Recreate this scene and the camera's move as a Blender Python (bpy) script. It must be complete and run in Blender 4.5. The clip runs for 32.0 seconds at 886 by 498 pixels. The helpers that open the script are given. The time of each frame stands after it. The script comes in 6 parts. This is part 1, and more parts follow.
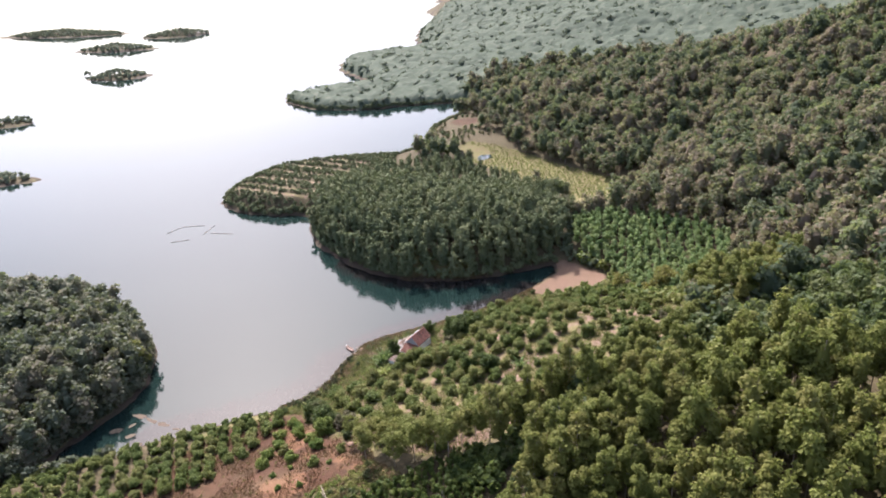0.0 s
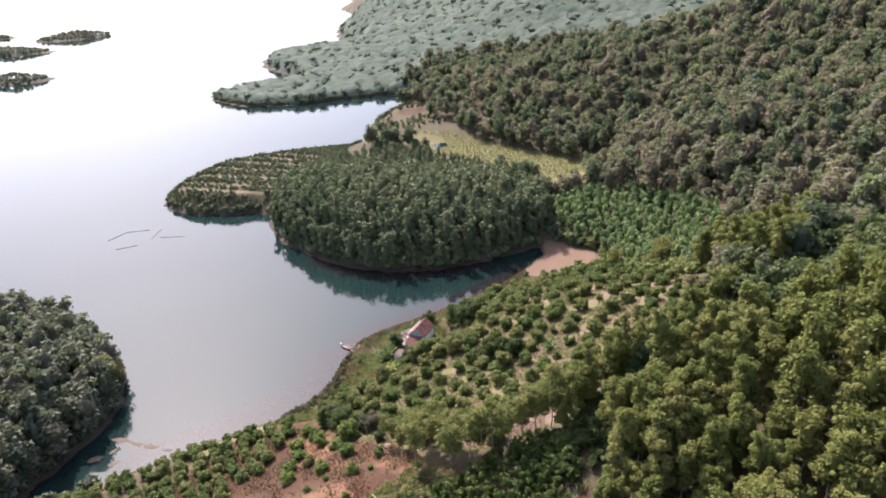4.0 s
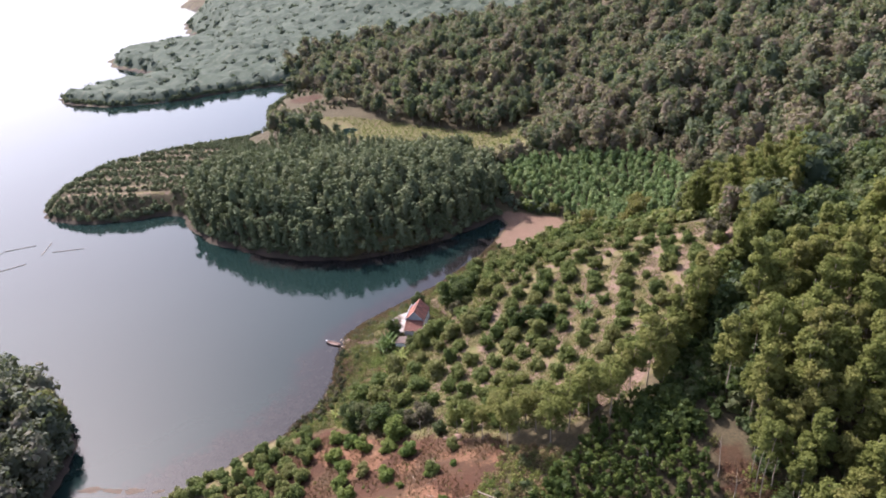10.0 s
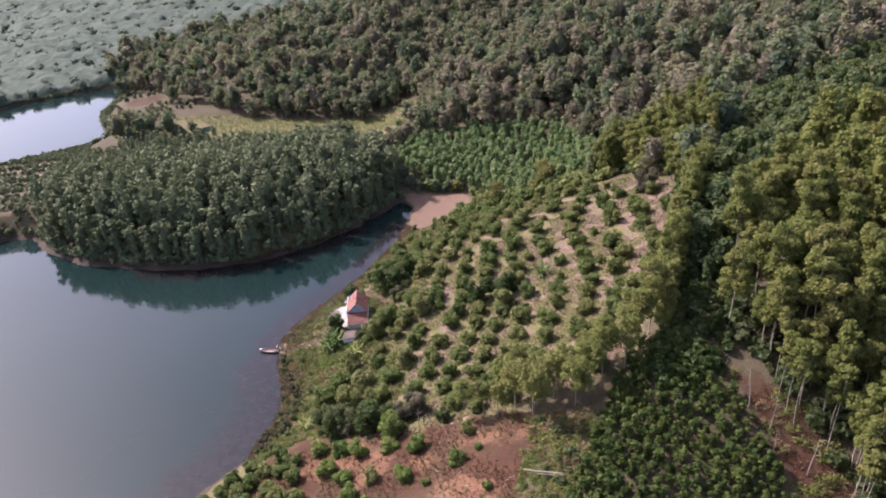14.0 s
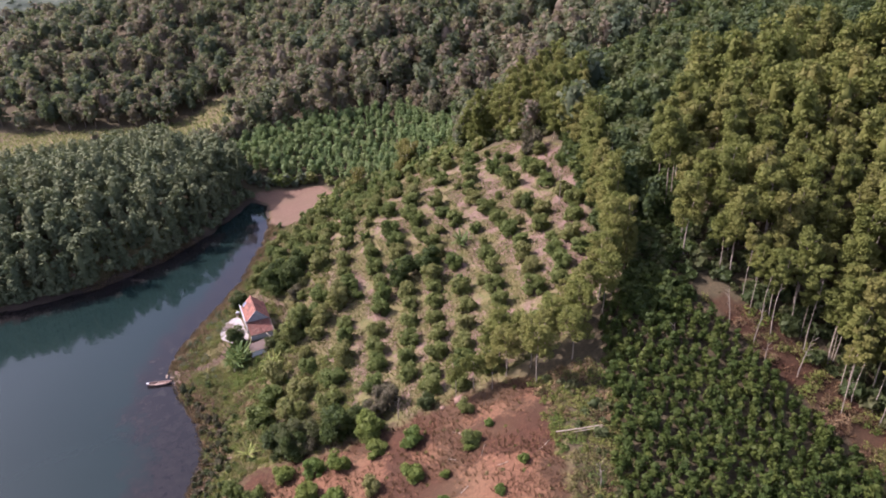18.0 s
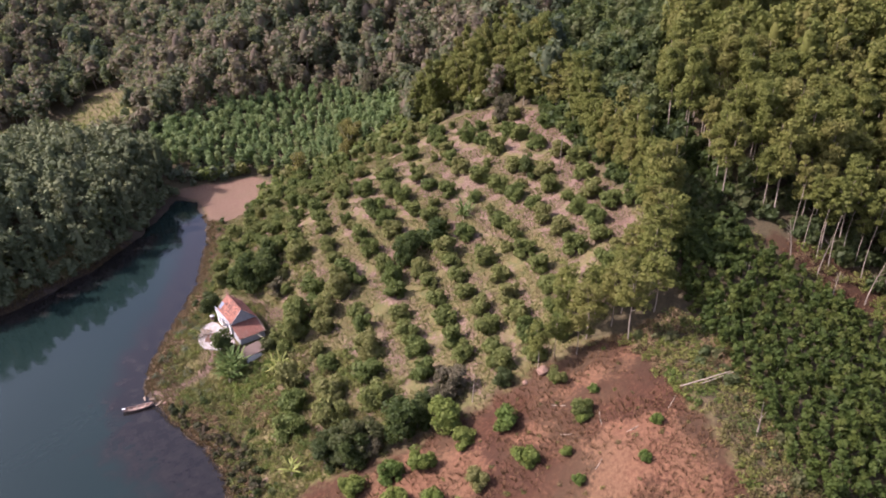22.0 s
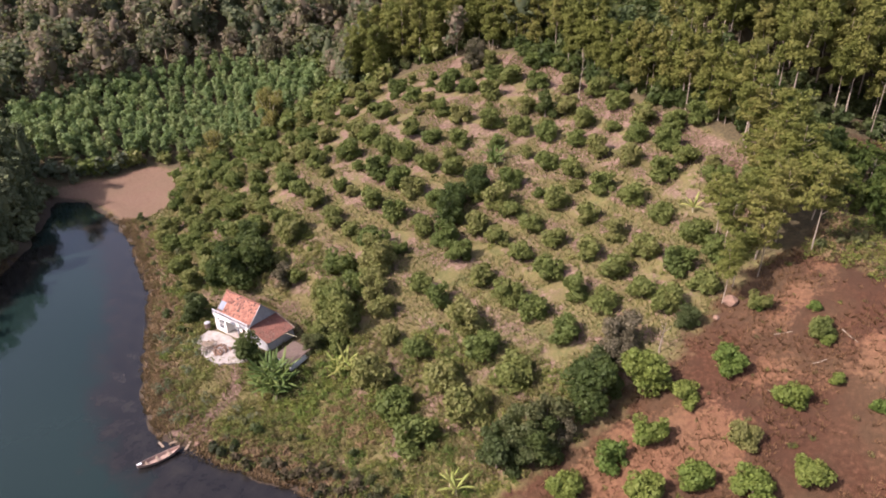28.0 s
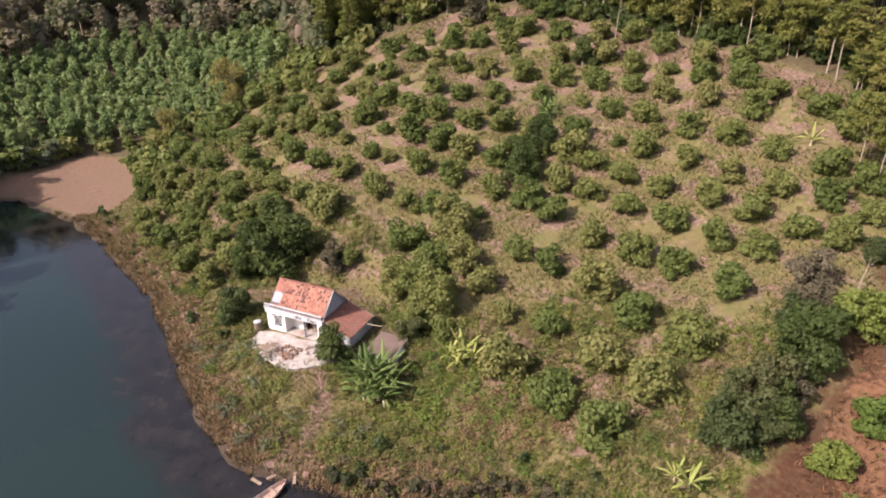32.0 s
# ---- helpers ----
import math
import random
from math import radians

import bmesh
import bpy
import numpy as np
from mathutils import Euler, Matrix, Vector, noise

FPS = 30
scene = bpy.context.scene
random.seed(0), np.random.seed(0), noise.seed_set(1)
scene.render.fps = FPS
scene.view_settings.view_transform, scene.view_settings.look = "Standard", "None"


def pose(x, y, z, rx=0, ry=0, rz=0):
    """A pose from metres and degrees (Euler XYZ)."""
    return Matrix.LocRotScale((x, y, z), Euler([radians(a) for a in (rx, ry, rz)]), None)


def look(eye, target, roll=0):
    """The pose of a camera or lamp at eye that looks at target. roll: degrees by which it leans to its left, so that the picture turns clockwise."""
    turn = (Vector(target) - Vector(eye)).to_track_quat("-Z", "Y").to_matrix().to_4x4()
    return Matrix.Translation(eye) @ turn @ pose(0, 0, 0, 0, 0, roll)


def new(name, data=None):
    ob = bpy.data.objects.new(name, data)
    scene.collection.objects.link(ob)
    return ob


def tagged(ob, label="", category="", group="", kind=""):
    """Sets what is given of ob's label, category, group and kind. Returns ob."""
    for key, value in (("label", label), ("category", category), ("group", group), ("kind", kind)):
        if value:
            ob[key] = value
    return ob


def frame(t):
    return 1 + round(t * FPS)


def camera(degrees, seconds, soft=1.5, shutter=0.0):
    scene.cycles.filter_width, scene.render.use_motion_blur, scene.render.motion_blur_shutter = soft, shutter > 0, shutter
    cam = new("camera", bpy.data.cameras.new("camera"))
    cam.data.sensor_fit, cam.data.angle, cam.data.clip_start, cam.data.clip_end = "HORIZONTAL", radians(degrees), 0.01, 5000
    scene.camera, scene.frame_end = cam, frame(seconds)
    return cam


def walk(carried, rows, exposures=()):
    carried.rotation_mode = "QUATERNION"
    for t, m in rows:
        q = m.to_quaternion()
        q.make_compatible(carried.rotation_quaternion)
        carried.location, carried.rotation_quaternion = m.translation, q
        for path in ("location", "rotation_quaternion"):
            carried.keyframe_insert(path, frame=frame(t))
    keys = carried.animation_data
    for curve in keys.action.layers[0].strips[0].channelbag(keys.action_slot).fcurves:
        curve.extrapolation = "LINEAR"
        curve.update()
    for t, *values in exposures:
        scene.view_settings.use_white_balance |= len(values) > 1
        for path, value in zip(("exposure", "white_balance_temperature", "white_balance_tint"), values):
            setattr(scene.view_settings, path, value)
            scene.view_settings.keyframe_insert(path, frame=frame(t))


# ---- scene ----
cam = camera(66.25, 32.0, soft=1.85)
# seconds, eye x y z, heading to the left of +y, pitch, roll
PATH = [
    (0, 85.62, -165.33, 124.71, 23.67, -25.01, -3.98),
    (1, 78.40, -165.15, 122.65, 21.73, -25.10, -4.16),
    (2, 71.20, -164.92, 120.52, 19.80, -25.20, -4.26),
    (3, 63.99, -164.63, 118.16, 17.84, -25.29, -4.23),
    (4, 56.70, -164.29, 115.45, 15.79, -25.34, -4.09),
    (5, 49.38, -163.80, 112.65, 13.75, -25.33, -3.89),
    (6, 42.16, -162.96, 110.08, 11.74, -25.34, -3.76),
    (7, 35.16, -161.62, 107.95, 9.67, -25.47, -3.83),
    (8, 28.23, -160.02, 106.09, 7.41, -25.66, -3.92),
    (9, 21.38, -158.33, 104.33, 4.88, -25.86, -3.96),
    (10, 14.75, -156.51, 102.62, 2.09, -26.07, -4.05),
    (11, 8.11, -154.40, 101.03, -0.88, -26.33, -4.20),
    (12, 1.47, -151.98, 99.43, -4.21, -26.58, -4.28),
    (13, -4.99, -149.27, 97.48, -8.32, -26.80, -4.16),
    (14, -11.87, -145.91, 95.08, -13.53, -27.09, -4.01),
    (15, -18.94, -141.92, 92.36, -19.77, -27.00, -3.32),
    (16, -25.41, -137.16, 89.66, -25.89, -27.15, -3.08),
    (17, -31.14, -131.91, 87.17, -30.59, -27.21, -2.93),
    (18, -36.29, -126.24, 84.80, -34.22, -27.32, -2.71),
    (19, -41.03, -120.19, 82.32, -37.44, -27.47, -2.48),
    (20, -45.46, -113.79, 79.56, -40.70, -27.43, -2.23),
    (21, -49.50, -107.03, 76.72, -44.05, -27.33, -1.99),
    (22, -53.05, -99.90, 73.96, -47.40, -27.31, -1.77),
    (23, -56.09, -92.62, 71.08, -50.69, -27.23, -1.53),
    (24, -58.61, -85.40, 67.86, -53.87, -26.96, -1.26),
    (25, -60.57, -78.22, 64.57, -56.96, -26.64, -1.00),
    (26, -61.92, -71.00, 61.52, -59.96, -26.44, -0.80),
    (27, -62.67, -63.56, 58.70, -62.94, -26.43, -0.66),
    (28, -62.89, -55.82, 55.97, -65.92, -26.55, -0.59),
    (29, -62.82, -48.29, 53.10, -68.72, -26.51, -0.63),
    (30, -62.31, -41.02, 50.09, -71.39, -26.34, -0.67),
    (31, -61.09, -33.60, 47.18, -74.17, -26.31, -0.50),
    (32, -59.86, -26.23, 44.30, -76.99, -26.25, -0.23),
]


def aim(x, y, z, yaw, pitch, roll):
    a, b = radians(yaw), radians(pitch)
    ahead = Vector((-math.sin(a) * math.cos(b), math.cos(a) * math.cos(b), math.sin(b)))
    return look((x, y, z), Vector((x, y, z)) + ahead, roll)


# ---- walk ----
walk(cam, [(t, aim(*p)) for t, *p in PATH],
     exposures=[(0, 1.24, 5770, 18), (3, 1.21, 5720, 19), (6, 1.16, 5680, 21), (10, 1.08, 5630, 23), (13, 1.01, 5600, 27), (16, 0.94, 5630, 32), (19, 0.89, 5700, 33),
                (25, 0.83, 6000, 31), (28, 0.80, 6150, 27), (32, 0.78, 6300, 25)])

# ---------------------------------------------------------------- daylight
SUN_TURN, SUN_HEIGHT = -43.0, 44.0       # degrees clockwise from +y, and above the horizon
world = bpy.data.worlds.new("world")
scene.world = world
world.use_nodes = True
wn = world.node_tree
sky = wn.nodes.new("ShaderNodeTexSky")
sky.sky_type, sky.sun_disc = "NISHITA", False
sky.sun_elevation, sky.sun_rotation = radians(SUN_HEIGHT), radians(SUN_TURN % 360)
sky.air_density, sky.dust_density, sky.ozone_density = 1.0, 4.8, 1.5
haze = wn.nodes.new("ShaderNodeMix")          # thin high haze whitens the whole dome evenly
haze.data_type, haze.blend_type = "RGBA", "ADD"
haze.inputs[0].default_value, haze.inputs[7].default_value = 1.0, (0.95, 0.98, 0.95, 1)
wn.links.new(sky.outputs[0], haze.inputs[6])
wn.links.new(haze.outputs[2], wn.nodes["Background"].inputs[0])
wn.nodes["Background"].inputs[1].default_value = 0.12
lamp = bpy.data.lights.new("sun", "SUN")
lamp.energy, lamp.angle, lamp.color = 4.8, radians(0.6), (1.0, 0.92, 0.80)
sun = new("sun", lamp)
sx, sy = math.sin(radians(SUN_TURN)) * math.cos(radians(SUN_HEIGHT)), math.cos(radians(SUN_TURN)) * math.cos(radians(SUN_HEIGHT))
sun.matrix_world = look((sx * 100, sy * 100, 100 * math.sin(radians(SUN_HEIGHT))), (0, 0, 0))


# ---------------------------------------------------------------- materials
def material(name):
    m = bpy.data.materials.new(name)
    m.use_nodes = True
    n, l = m.node_tree.nodes, m.node_tree.links
    return m, n, l, n["Principled BSDF"]


def noise_node(n, l, scale, detail=4.0, rough=0.55, vector=None):
    t = n.new("ShaderNodeTexNoise")
    t.inputs["Scale"].default_value, t.inputs["Detail"].default_value, t.inputs["Roughness"].default_value = scale, detail, rough
    if vector is not None:
        l.new(vector, t.inputs["Vector"])
    return t.outputs[0]


def ramp_node(n, l, fac, stops):
    r = n.new("ShaderNodeValToRGB")
    e = r.color_ramp.elements
    while len(e) < len(stops):
        e.new(0.5)
    for k, (p, c) in zip(e, stops):
        k.position, k.color = p, (*c, 1)
    l.new(fac, r.inputs[0])
    return r.outputs[0]


def mix_node(n, l, fac, a, b, mode="MIX"):
    x = n.new("ShaderNodeMix")
    x.data_type, x.blend_type = "RGBA", mode
    for socket, v in ((0, fac), (6, a), (7, b)):
        if hasattr(v, "is_linked"):
            l.new(v, x.inputs[socket])
        else:
            x.inputs[socket].default_value = v if socket == 0 else (*v, 1)
    return x.outputs[2]


def math_node(n, l, op, a, b=0.0, clamp=False):
    x = n.new("ShaderNodeMath")
    x.operation, x.use_clamp = op, clamp
    for k, v in enumerate((a, b)):
        if hasattr(v, "is_linked"):
            l.new(v, x.inputs[k])
        else:
            x.inputs[k].default_value = v
    return x.outputs[0]


def attr_node(n, name):
    a = n.new("ShaderNodeAttribute")
    a.attribute_name = name
    return a.outputs["Fac"]


def bump_node(n, l, height, strength, distance, bsdf):
    b = n.new("ShaderNodeBump")
    b.inputs["Strength"].default_value, b.inputs["Distance"].default_value = strength, distance
    l.new(height, b.inputs["Height"])
    l.new(b.outputs[0], bsdf.inputs["Normal"])


def place_node(n):
    return n.new("ShaderNodeNewGeometry").outputs["Position"]


def plain(name, color, rough=0.8, vary=0.35, scale=3.0, bump=0.0, metal=0.0, stain=(0.1, 0.09, 0.07), stains=0.35):
    """A painted, wooden or earthen surface: fine grain, broad stains and relief."""
    m, n, l, b = material(name)
    v = place_node(n)
    dark = tuple(c * (1 - vary) for c in color)
    lite = tuple(min(1, c * (1 + vary * 0.6)) for c in color)
    c = ramp_node(n, l, noise_node(n, l, scale, 6, 0.6, v), [(0.3, dark), (0.5, color), (0.72, lite)])
    f = math_node(n, l, "MULTIPLY", ramp_node(n, l, noise_node(n, l, scale * 0.22, 5, 0.65, v), [(0.5, (0, 0, 0)), (0.72, (1, 1, 1))]), stains)
    c = mix_node(n, l, f, c, stain)
    l.new(c, b.inputs["Base Color"])
    b.inputs["Roughness"].default_value, b.inputs["Metallic"].default_value = rough, metal
    if bump:
        bump_node(n, l, noise_node(n, l, scale * 4, 5, 0.6, v), 0.6, bump, b)
    return m


def foliage(name, shades, rough=0.55, through_light=0.42, gloss=0.12):
    """Leaves: the tint differs from tree to tree, from spray to spray and from leaf to leaf."""
    m, n, l, b = material(name)
    info, geo = n.new("ShaderNodeObjectInfo"), n.new("ShaderNodeNewGeometry")
    tree = math_node(n, l, "FRACT", math_node(n, l, "ADD", attr_node(n, "tint"), info.outputs["Random"]))
    leaf = math_node(n, l, "MULTIPLY", math_node(n, l, "SUBTRACT", geo.outputs["Random Per Island"], 0.5), 0.35)
    spray = math_node(n, l, "MULTIPLY", math_node(n, l, "SUBTRACT", noise_node(n, l, 0.5, 3, 0.6, geo.outputs["Position"]), 0.5), 0.7)
    fac = math_node(n, l, "ADD", math_node(n, l, "ADD", tree, leaf), spray, True)
    step = 1.0 / max(1, len(shades) - 1)
    c = ramp_node(n, l, fac, [(k * step, s) for k, s in enumerate(shades)])
    l.new(c, b.inputs["Base Color"])
    b.inputs["Roughness"].default_value = rough
    b.inputs["Specular IOR Level"].default_value = gloss
    tr = n.new("ShaderNodeBsdfTranslucent")
    l.new(mix_node(n, l, 0.45, c, (0.20, 0.25, 0.06)), tr.inputs[0])
    mx = n.new("ShaderNodeMixShader")
    mx.inputs[0].default_value = through_light
    l.new(b.outputs[0], mx.inputs[1]), l.new(tr.outputs[0], mx.inputs[2])
    l.new(mx.outputs[0], n["Material Output"].inputs[0])
    return m


M_ORCHARD = foliage("orchard_leaves", [(0.090, 0.118, 0.032), (0.114, 0.140, 0.038), (0.136, 0.156, 0.044), (0.160, 0.170, 0.051), (0.188, 0.178, 0.062)])
M_BRIGHT = foliage("young_leaves", [(0.092, 0.138, 0.030), (0.126, 0.168, 0.036), (0.165, 0.190, 0.044)])
M_DARK = foliage("dark_leaves", [(0.042, 0.062, 0.019), (0.056, 0.078, 0.022), (0.075, 0.094, 0.029)])
M_GREY = foliage("grey_leaves", [(0.051, 0.070, 0.025), (0.072, 0.087, 0.032), (0.102, 0.100, 0.044)])
M_ACACIA = foliage("acacia_leaves", [(0.112, 0.122, 0.028), (0.134, 0.142, 0.033), (0.156, 0.156, 0.039), (0.175, 0.160, 0.045)], 0.65, 0.42, 0.15)
M_VINE = foliage("vine_covered_leaves", [(0.042, 0.062, 0.022), (0.060, 0.082, 0.026), (0.085, 0.102, 0.032), (0.105, 0.110, 0.042)], 0.6, 0.4, 0.2)
M_FOREST = foliage("forest_leaves", [(0.062, 0.080, 0.048), (0.098, 0.116, 0.062), (0.140, 0.150, 0.080), (0.185, 0.152, 0.100), (0.215, 0.160, 0.115), (0.090, 0.106, 0.060)], 0.8, 0.42, 0.15)
M_PLANT = foliage("plantation_leaves", [(0.122, 0.178, 0.066), (0.160, 0.218, 0.080), (0.208, 0.250, 0.098)])
# headland leaf tones lifted, so part of the missing haze sits in the colour
M_HEAD = foliage("headland_leaves", [(0.103, 0.119, 0.060), (0.130, 0.144, 0.069), (0.160, 0.166, 0.083)], 0.8, 0.12, 0.12)
M_CROP = foliage("sapling_leaves", [(0.044, 0.066, 0.015), (0.060, 0.083, 0.018), (0.087, 0.104, 0.023)])
M_BANANA = foliage("banana_leaves", [(0.078, 0.122, 0.034), (0.112, 0.158, 0.044), (0.155, 0.188, 0.060)], 0.4, 0.35)
M_BANANA_DRY = foliage("yellow_banana_leaves", [(0.215, 0.255, 0.060), (0.270, 0.290, 0.080), (0.300, 0.280, 0.085)], 0.5, 0.3)
M_GRASS = foliage("grass_blades", [(0.066, 0.081, 0.025), (0.110, 0.114, 0.032), (0.163, 0.145, 0.048), (0.150, 0.101, 0.055)], 0.7, 0.35)
M_WEED = foliage("weed_leaves", [(0.077, 0.112, 0.026), (0.120, 0.150, 0.033), (0.176, 0.185, 0.043), (0.172, 0.155, 0.053), (0.138, 0.095, 0.052), (0.103, 0.133, 0.036)], 0.7, 0.4)
M_STRAW = foliage("dry_stalks", [(0.11, 0.070, 0.036), (0.165, 0.105, 0.055), (0.23, 0.155, 0.085)], 0.8, 0.2)
M_MEADOW = foliage("meadow_blades", [(0.130, 0.150, 0.045), (0.175, 0.190, 0.056), (0.215, 0.215, 0.072)], 0.7, 0.4)
M_SAGE = foliage("grey_green_shrub_leaves", [(0.085, 0.105, 0.062), (0.110, 0.128, 0.076), (0.140, 0.150, 0.092)], 0.7, 0.35)
M_BRUSH = foliage("shore_brush_leaves", [(0.030, 0.036, 0.018), (0.046, 0.048, 0.024), (0.066, 0.058, 0.032), (0.090, 0.066, 0.042)], 0.7, 0.3)
M_PALE_STRAW = foliage("bleached_stalks", [(0.078, 0.039, 0.019), (0.114, 0.060, 0.029), (0.160, 0.091, 0.048)], 0.8, 0.2)
# promontory leaves also lightened in colour, in part for haze
M_PROMONTORY = foliage("promontory_leaves", [(0.067, 0.080, 0.049), (0.091, 0.097, 0.057), (0.113, 0.112, 0.064), (0.130, 0.109, 0.072)], 0.75, 0.30, 0.35)
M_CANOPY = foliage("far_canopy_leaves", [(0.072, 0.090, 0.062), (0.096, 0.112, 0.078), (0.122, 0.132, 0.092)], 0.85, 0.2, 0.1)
# pale greyed tones: distance haze put into the islets' leaf colour
M_HAZED = foliage("hazed_islet_leaves", [(0.162, 0.176, 0.123), (0.196, 0.208, 0.144), (0.230, 0.227, 0.156)], 0.85, 0.35, 0.1)
M_BARK = plain("grey_bark", (0.20, 0.16, 0.12), 0.9, 0.4, 6.0, 0.02)
M_DRY = foliage("dry_tree_leaves", [(0.084, 0.074, 0.046), (0.106, 0.090, 0.056), (0.128, 0.107, 0.068)], 0.7, 0.35)
M_BAMBOO_LEAF = foliage("bamboo_leaves", [(0.190, 0.170, 0.050), (0.235, 0.195, 0.062), (0.270, 0.205, 0.080)], 0.6, 0.4)
M_PALE_BARK = plain("pale_bark", (0.28, 0.225, 0.165), 0.85, 0.3, 5.0, 0.01)
M_WALL = plain("whitewash", (0.76, 0.74, 0.68), 0.85, 0.10, 2.0, 0.004, stain=(0.36, 0.33, 0.27), stains=0.5)
M_CEMENT = plain("bare_cement", (0.34, 0.34, 0.34), 0.9, 0.2, 2.5, 0.004, stain=(0.18, 0.17, 0.16))
M_SLAB = plain("yard_cement", (0.33, 0.295, 0.26), 0.9, 0.3, 2.2, 0.01, stain=(0.20, 0.13, 0.09), stains=1.0)
M_TILE = plain("orange_roof_tile", (0.37, 0.165, 0.11), 0.9, 0.5, 2.6, 0.01, stain=(0.15, 0.07, 0.05), stains=0.9)
M_TILE_OLD = plain("old_brown_roof_tile", (0.185, 0.074, 0.050), 0.9, 0.45, 4.0, 0.01, stain=(0.10, 0.07, 0.05), stains=0.6)
M_SHEET = plain("grey_fibre_sheet", (0.15, 0.105, 0.080), 0.85, 0.25, 3.0, 0.006, stain=(0.14, 0.09, 0.07), stains=0.6)
M_BLUE_SHEET = plain("bluish_metal_sheet", (0.12, 0.14, 0.18), 0.5, 0.15, 2.0)
M_DARKROOM = plain("dark_wood", (0.06, 0.045, 0.035), 0.8, 0.3, 5.0)
M_LATH = plain("old_roof_laths", (0.085, 0.055, 0.042), 0.9, 0.4, 4.0, 0.01)
M_WOOD = plain("weathered_wood", (0.26, 0.19, 0.13), 0.85, 0.4, 5.0, 0.01)
M_BOAT = plain("grey_boat_planks", (0.30, 0.20, 0.155), 0.75, 0.3, 5.0, 0.01, stain=(0.18, 0.14, 0.11))
M_WHITE = plain("white_plastic", (0.78, 0.78, 0.76), 0.4, 0.08, 2.0)
M_RAIL = plain("grey_balustrade", (0.42, 0.41, 0.40), 0.85, 0.25, 4.0)
M_MOULD = plain("blue_grey_relief", (0.13, 0.14, 0.17), 0.85, 0.25, 4.0)
M_ROCK = plain("sandy_rock", (0.20, 0.12, 0.08), 0.95, 0.35, 1.5, 0.05)
M_RAFT = plain("rotting_weed", (0.10, 0.068, 0.042), 0.9, 0.5, 2.5, 0.03)
M_BAMBOO = plain("bamboo_pole", (0.40, 0.35, 0.22), 0.6, 0.25, 4.0)


def ground_material():
    m, n, l, b = material("ground_earth")
    v = place_node(n)
    fine, mid, broad = noise_node(n, l, 2.2, 8, 0.65, v), noise_node(n, l, 0.45, 6, 0.6, v), noise_node(n, l, 0.09, 4, 0.6, v)
    patch = ramp_node(n, l, noise_node(n, l, 0.30, 8, 0.70, v), [(0.32, (0.062, 0.078, 0.022)), (0.42, (0.105, 0.106, 0.028)), (0.49, (0.152, 0.124, 0.044)), (0.56, (0.112, 0.092, 0.038)), (0.63, (0.140, 0.090, 0.050)),
                                                                     (0.70, (0.120, 0.115, 0.040))])
    grass = ramp_node(n, l, fine, [(0.25, (0.055, 0.055, 0.022)), (0.5, (0.112, 0.090, 0.042)), (0.75, (0.215, 0.162, 0.088))])
    grass = mix_node(n, l, 0.6, grass, patch)
    dry = ramp_node(n, l, fine, [(0.28, (0.074, 0.046, 0.032)), (0.5, (0.148, 0.092, 0.066)), (0.74, (0.271, 0.189, 0.147))])
    red = ramp_node(n, l, fine, [(0.25, (0.029, 0.012, 0.005)), (0.5, (0.061, 0.026, 0.013)), (0.75, (0.122, 0.059, 0.032))])
    pale = ramp_node(n, l, fine, [(0.3, (0.092, 0.040, 0.021)), (0.7, (0.178, 0.092, 0.049))])
    litter = ramp_node(n, l, fine, [(0.25, (0.036, 0.030, 0.017)), (0.5, (0.072, 0.056, 0.029)), (0.75, (0.125, 0.088, 0.048))])
    sand = ramp_node(n, l, fine, [(0.25, (0.116, 0.068, 0.044)), (0.5, (0.151, 0.092, 0.060)), (0.75, (0.193, 0.125, 0.086))])
    # wet mud, darkened further to paint in tree shade along the headland's rim
    mud_shade = ramp_node(n, l, fine, [(0.25, (0.026, 0.020, 0.015)), (0.75, (0.078, 0.052, 0.036))])

    def cover(name, spread, grain):
        a = math_node(n, l, "ADD", attr_node(n, name), math_node(n, l, "MULTIPLY", math_node(n, l, "SUBTRACT", grain, 0.5), spread))
        return ramp_node(n, l, a, [(0.38, (0, 0, 0)), (0.62, (1, 1, 1))])

    c = mix_node(n, l, cover("dry", 2.6, math_node(n, l, "ADD", math_node(n, l, "MULTIPLY", mid, 0.6), math_node(n, l, "MULTIPLY", fine, 0.4))), grass, dry)
    c = mix_node(n, l, cover("litter", 0.9, mid), c, litter)
    red = mix_node(n, l, ramp_node(n, l, noise_node(n, l, 0.22, 7, 0.7, v), [(0.42, (0, 0, 0)), (0.62, (1, 1, 1))]), red, (0.050, 0.024, 0.013))
    c = mix_node(n, l, cover("red", 0.8, mid), c, red)
    blotch = noise_node(n, l, 0.42, 9, 0.78, v)
    c = mix_node(n, l, cover("pale", 2.6, math_node(n, l, "ADD", math_node(n, l, "MULTIPLY", fine, 0.3), math_node(n, l, "MULTIPLY", blotch, 0.7))), c, pale)
    c = mix_node(n, l, cover("sand", 0.5, mid), c, sand)
    c = mix_node(n, l, cover("mud_shade", 0.8, mid), c, mud_shade)
    c = mix_node(n, l, math_node(n, l, "MULTIPLY", ramp_node(n, l, broad, [(0.4, (0, 0, 0)), (0.7, (1, 1, 1))]), 0.25), c, (0.12, 0.10, 0.05))
    l.new(c, b.inputs["Base Color"])
    b.inputs["Roughness"].default_value = 0.95
    b.inputs["Specular IOR Level"].default_value = 0.2
    bump_node(n, l, noise_node(n, l, 1.6, 8, 0.7, v), 0.8, 0.25, b)
    return m


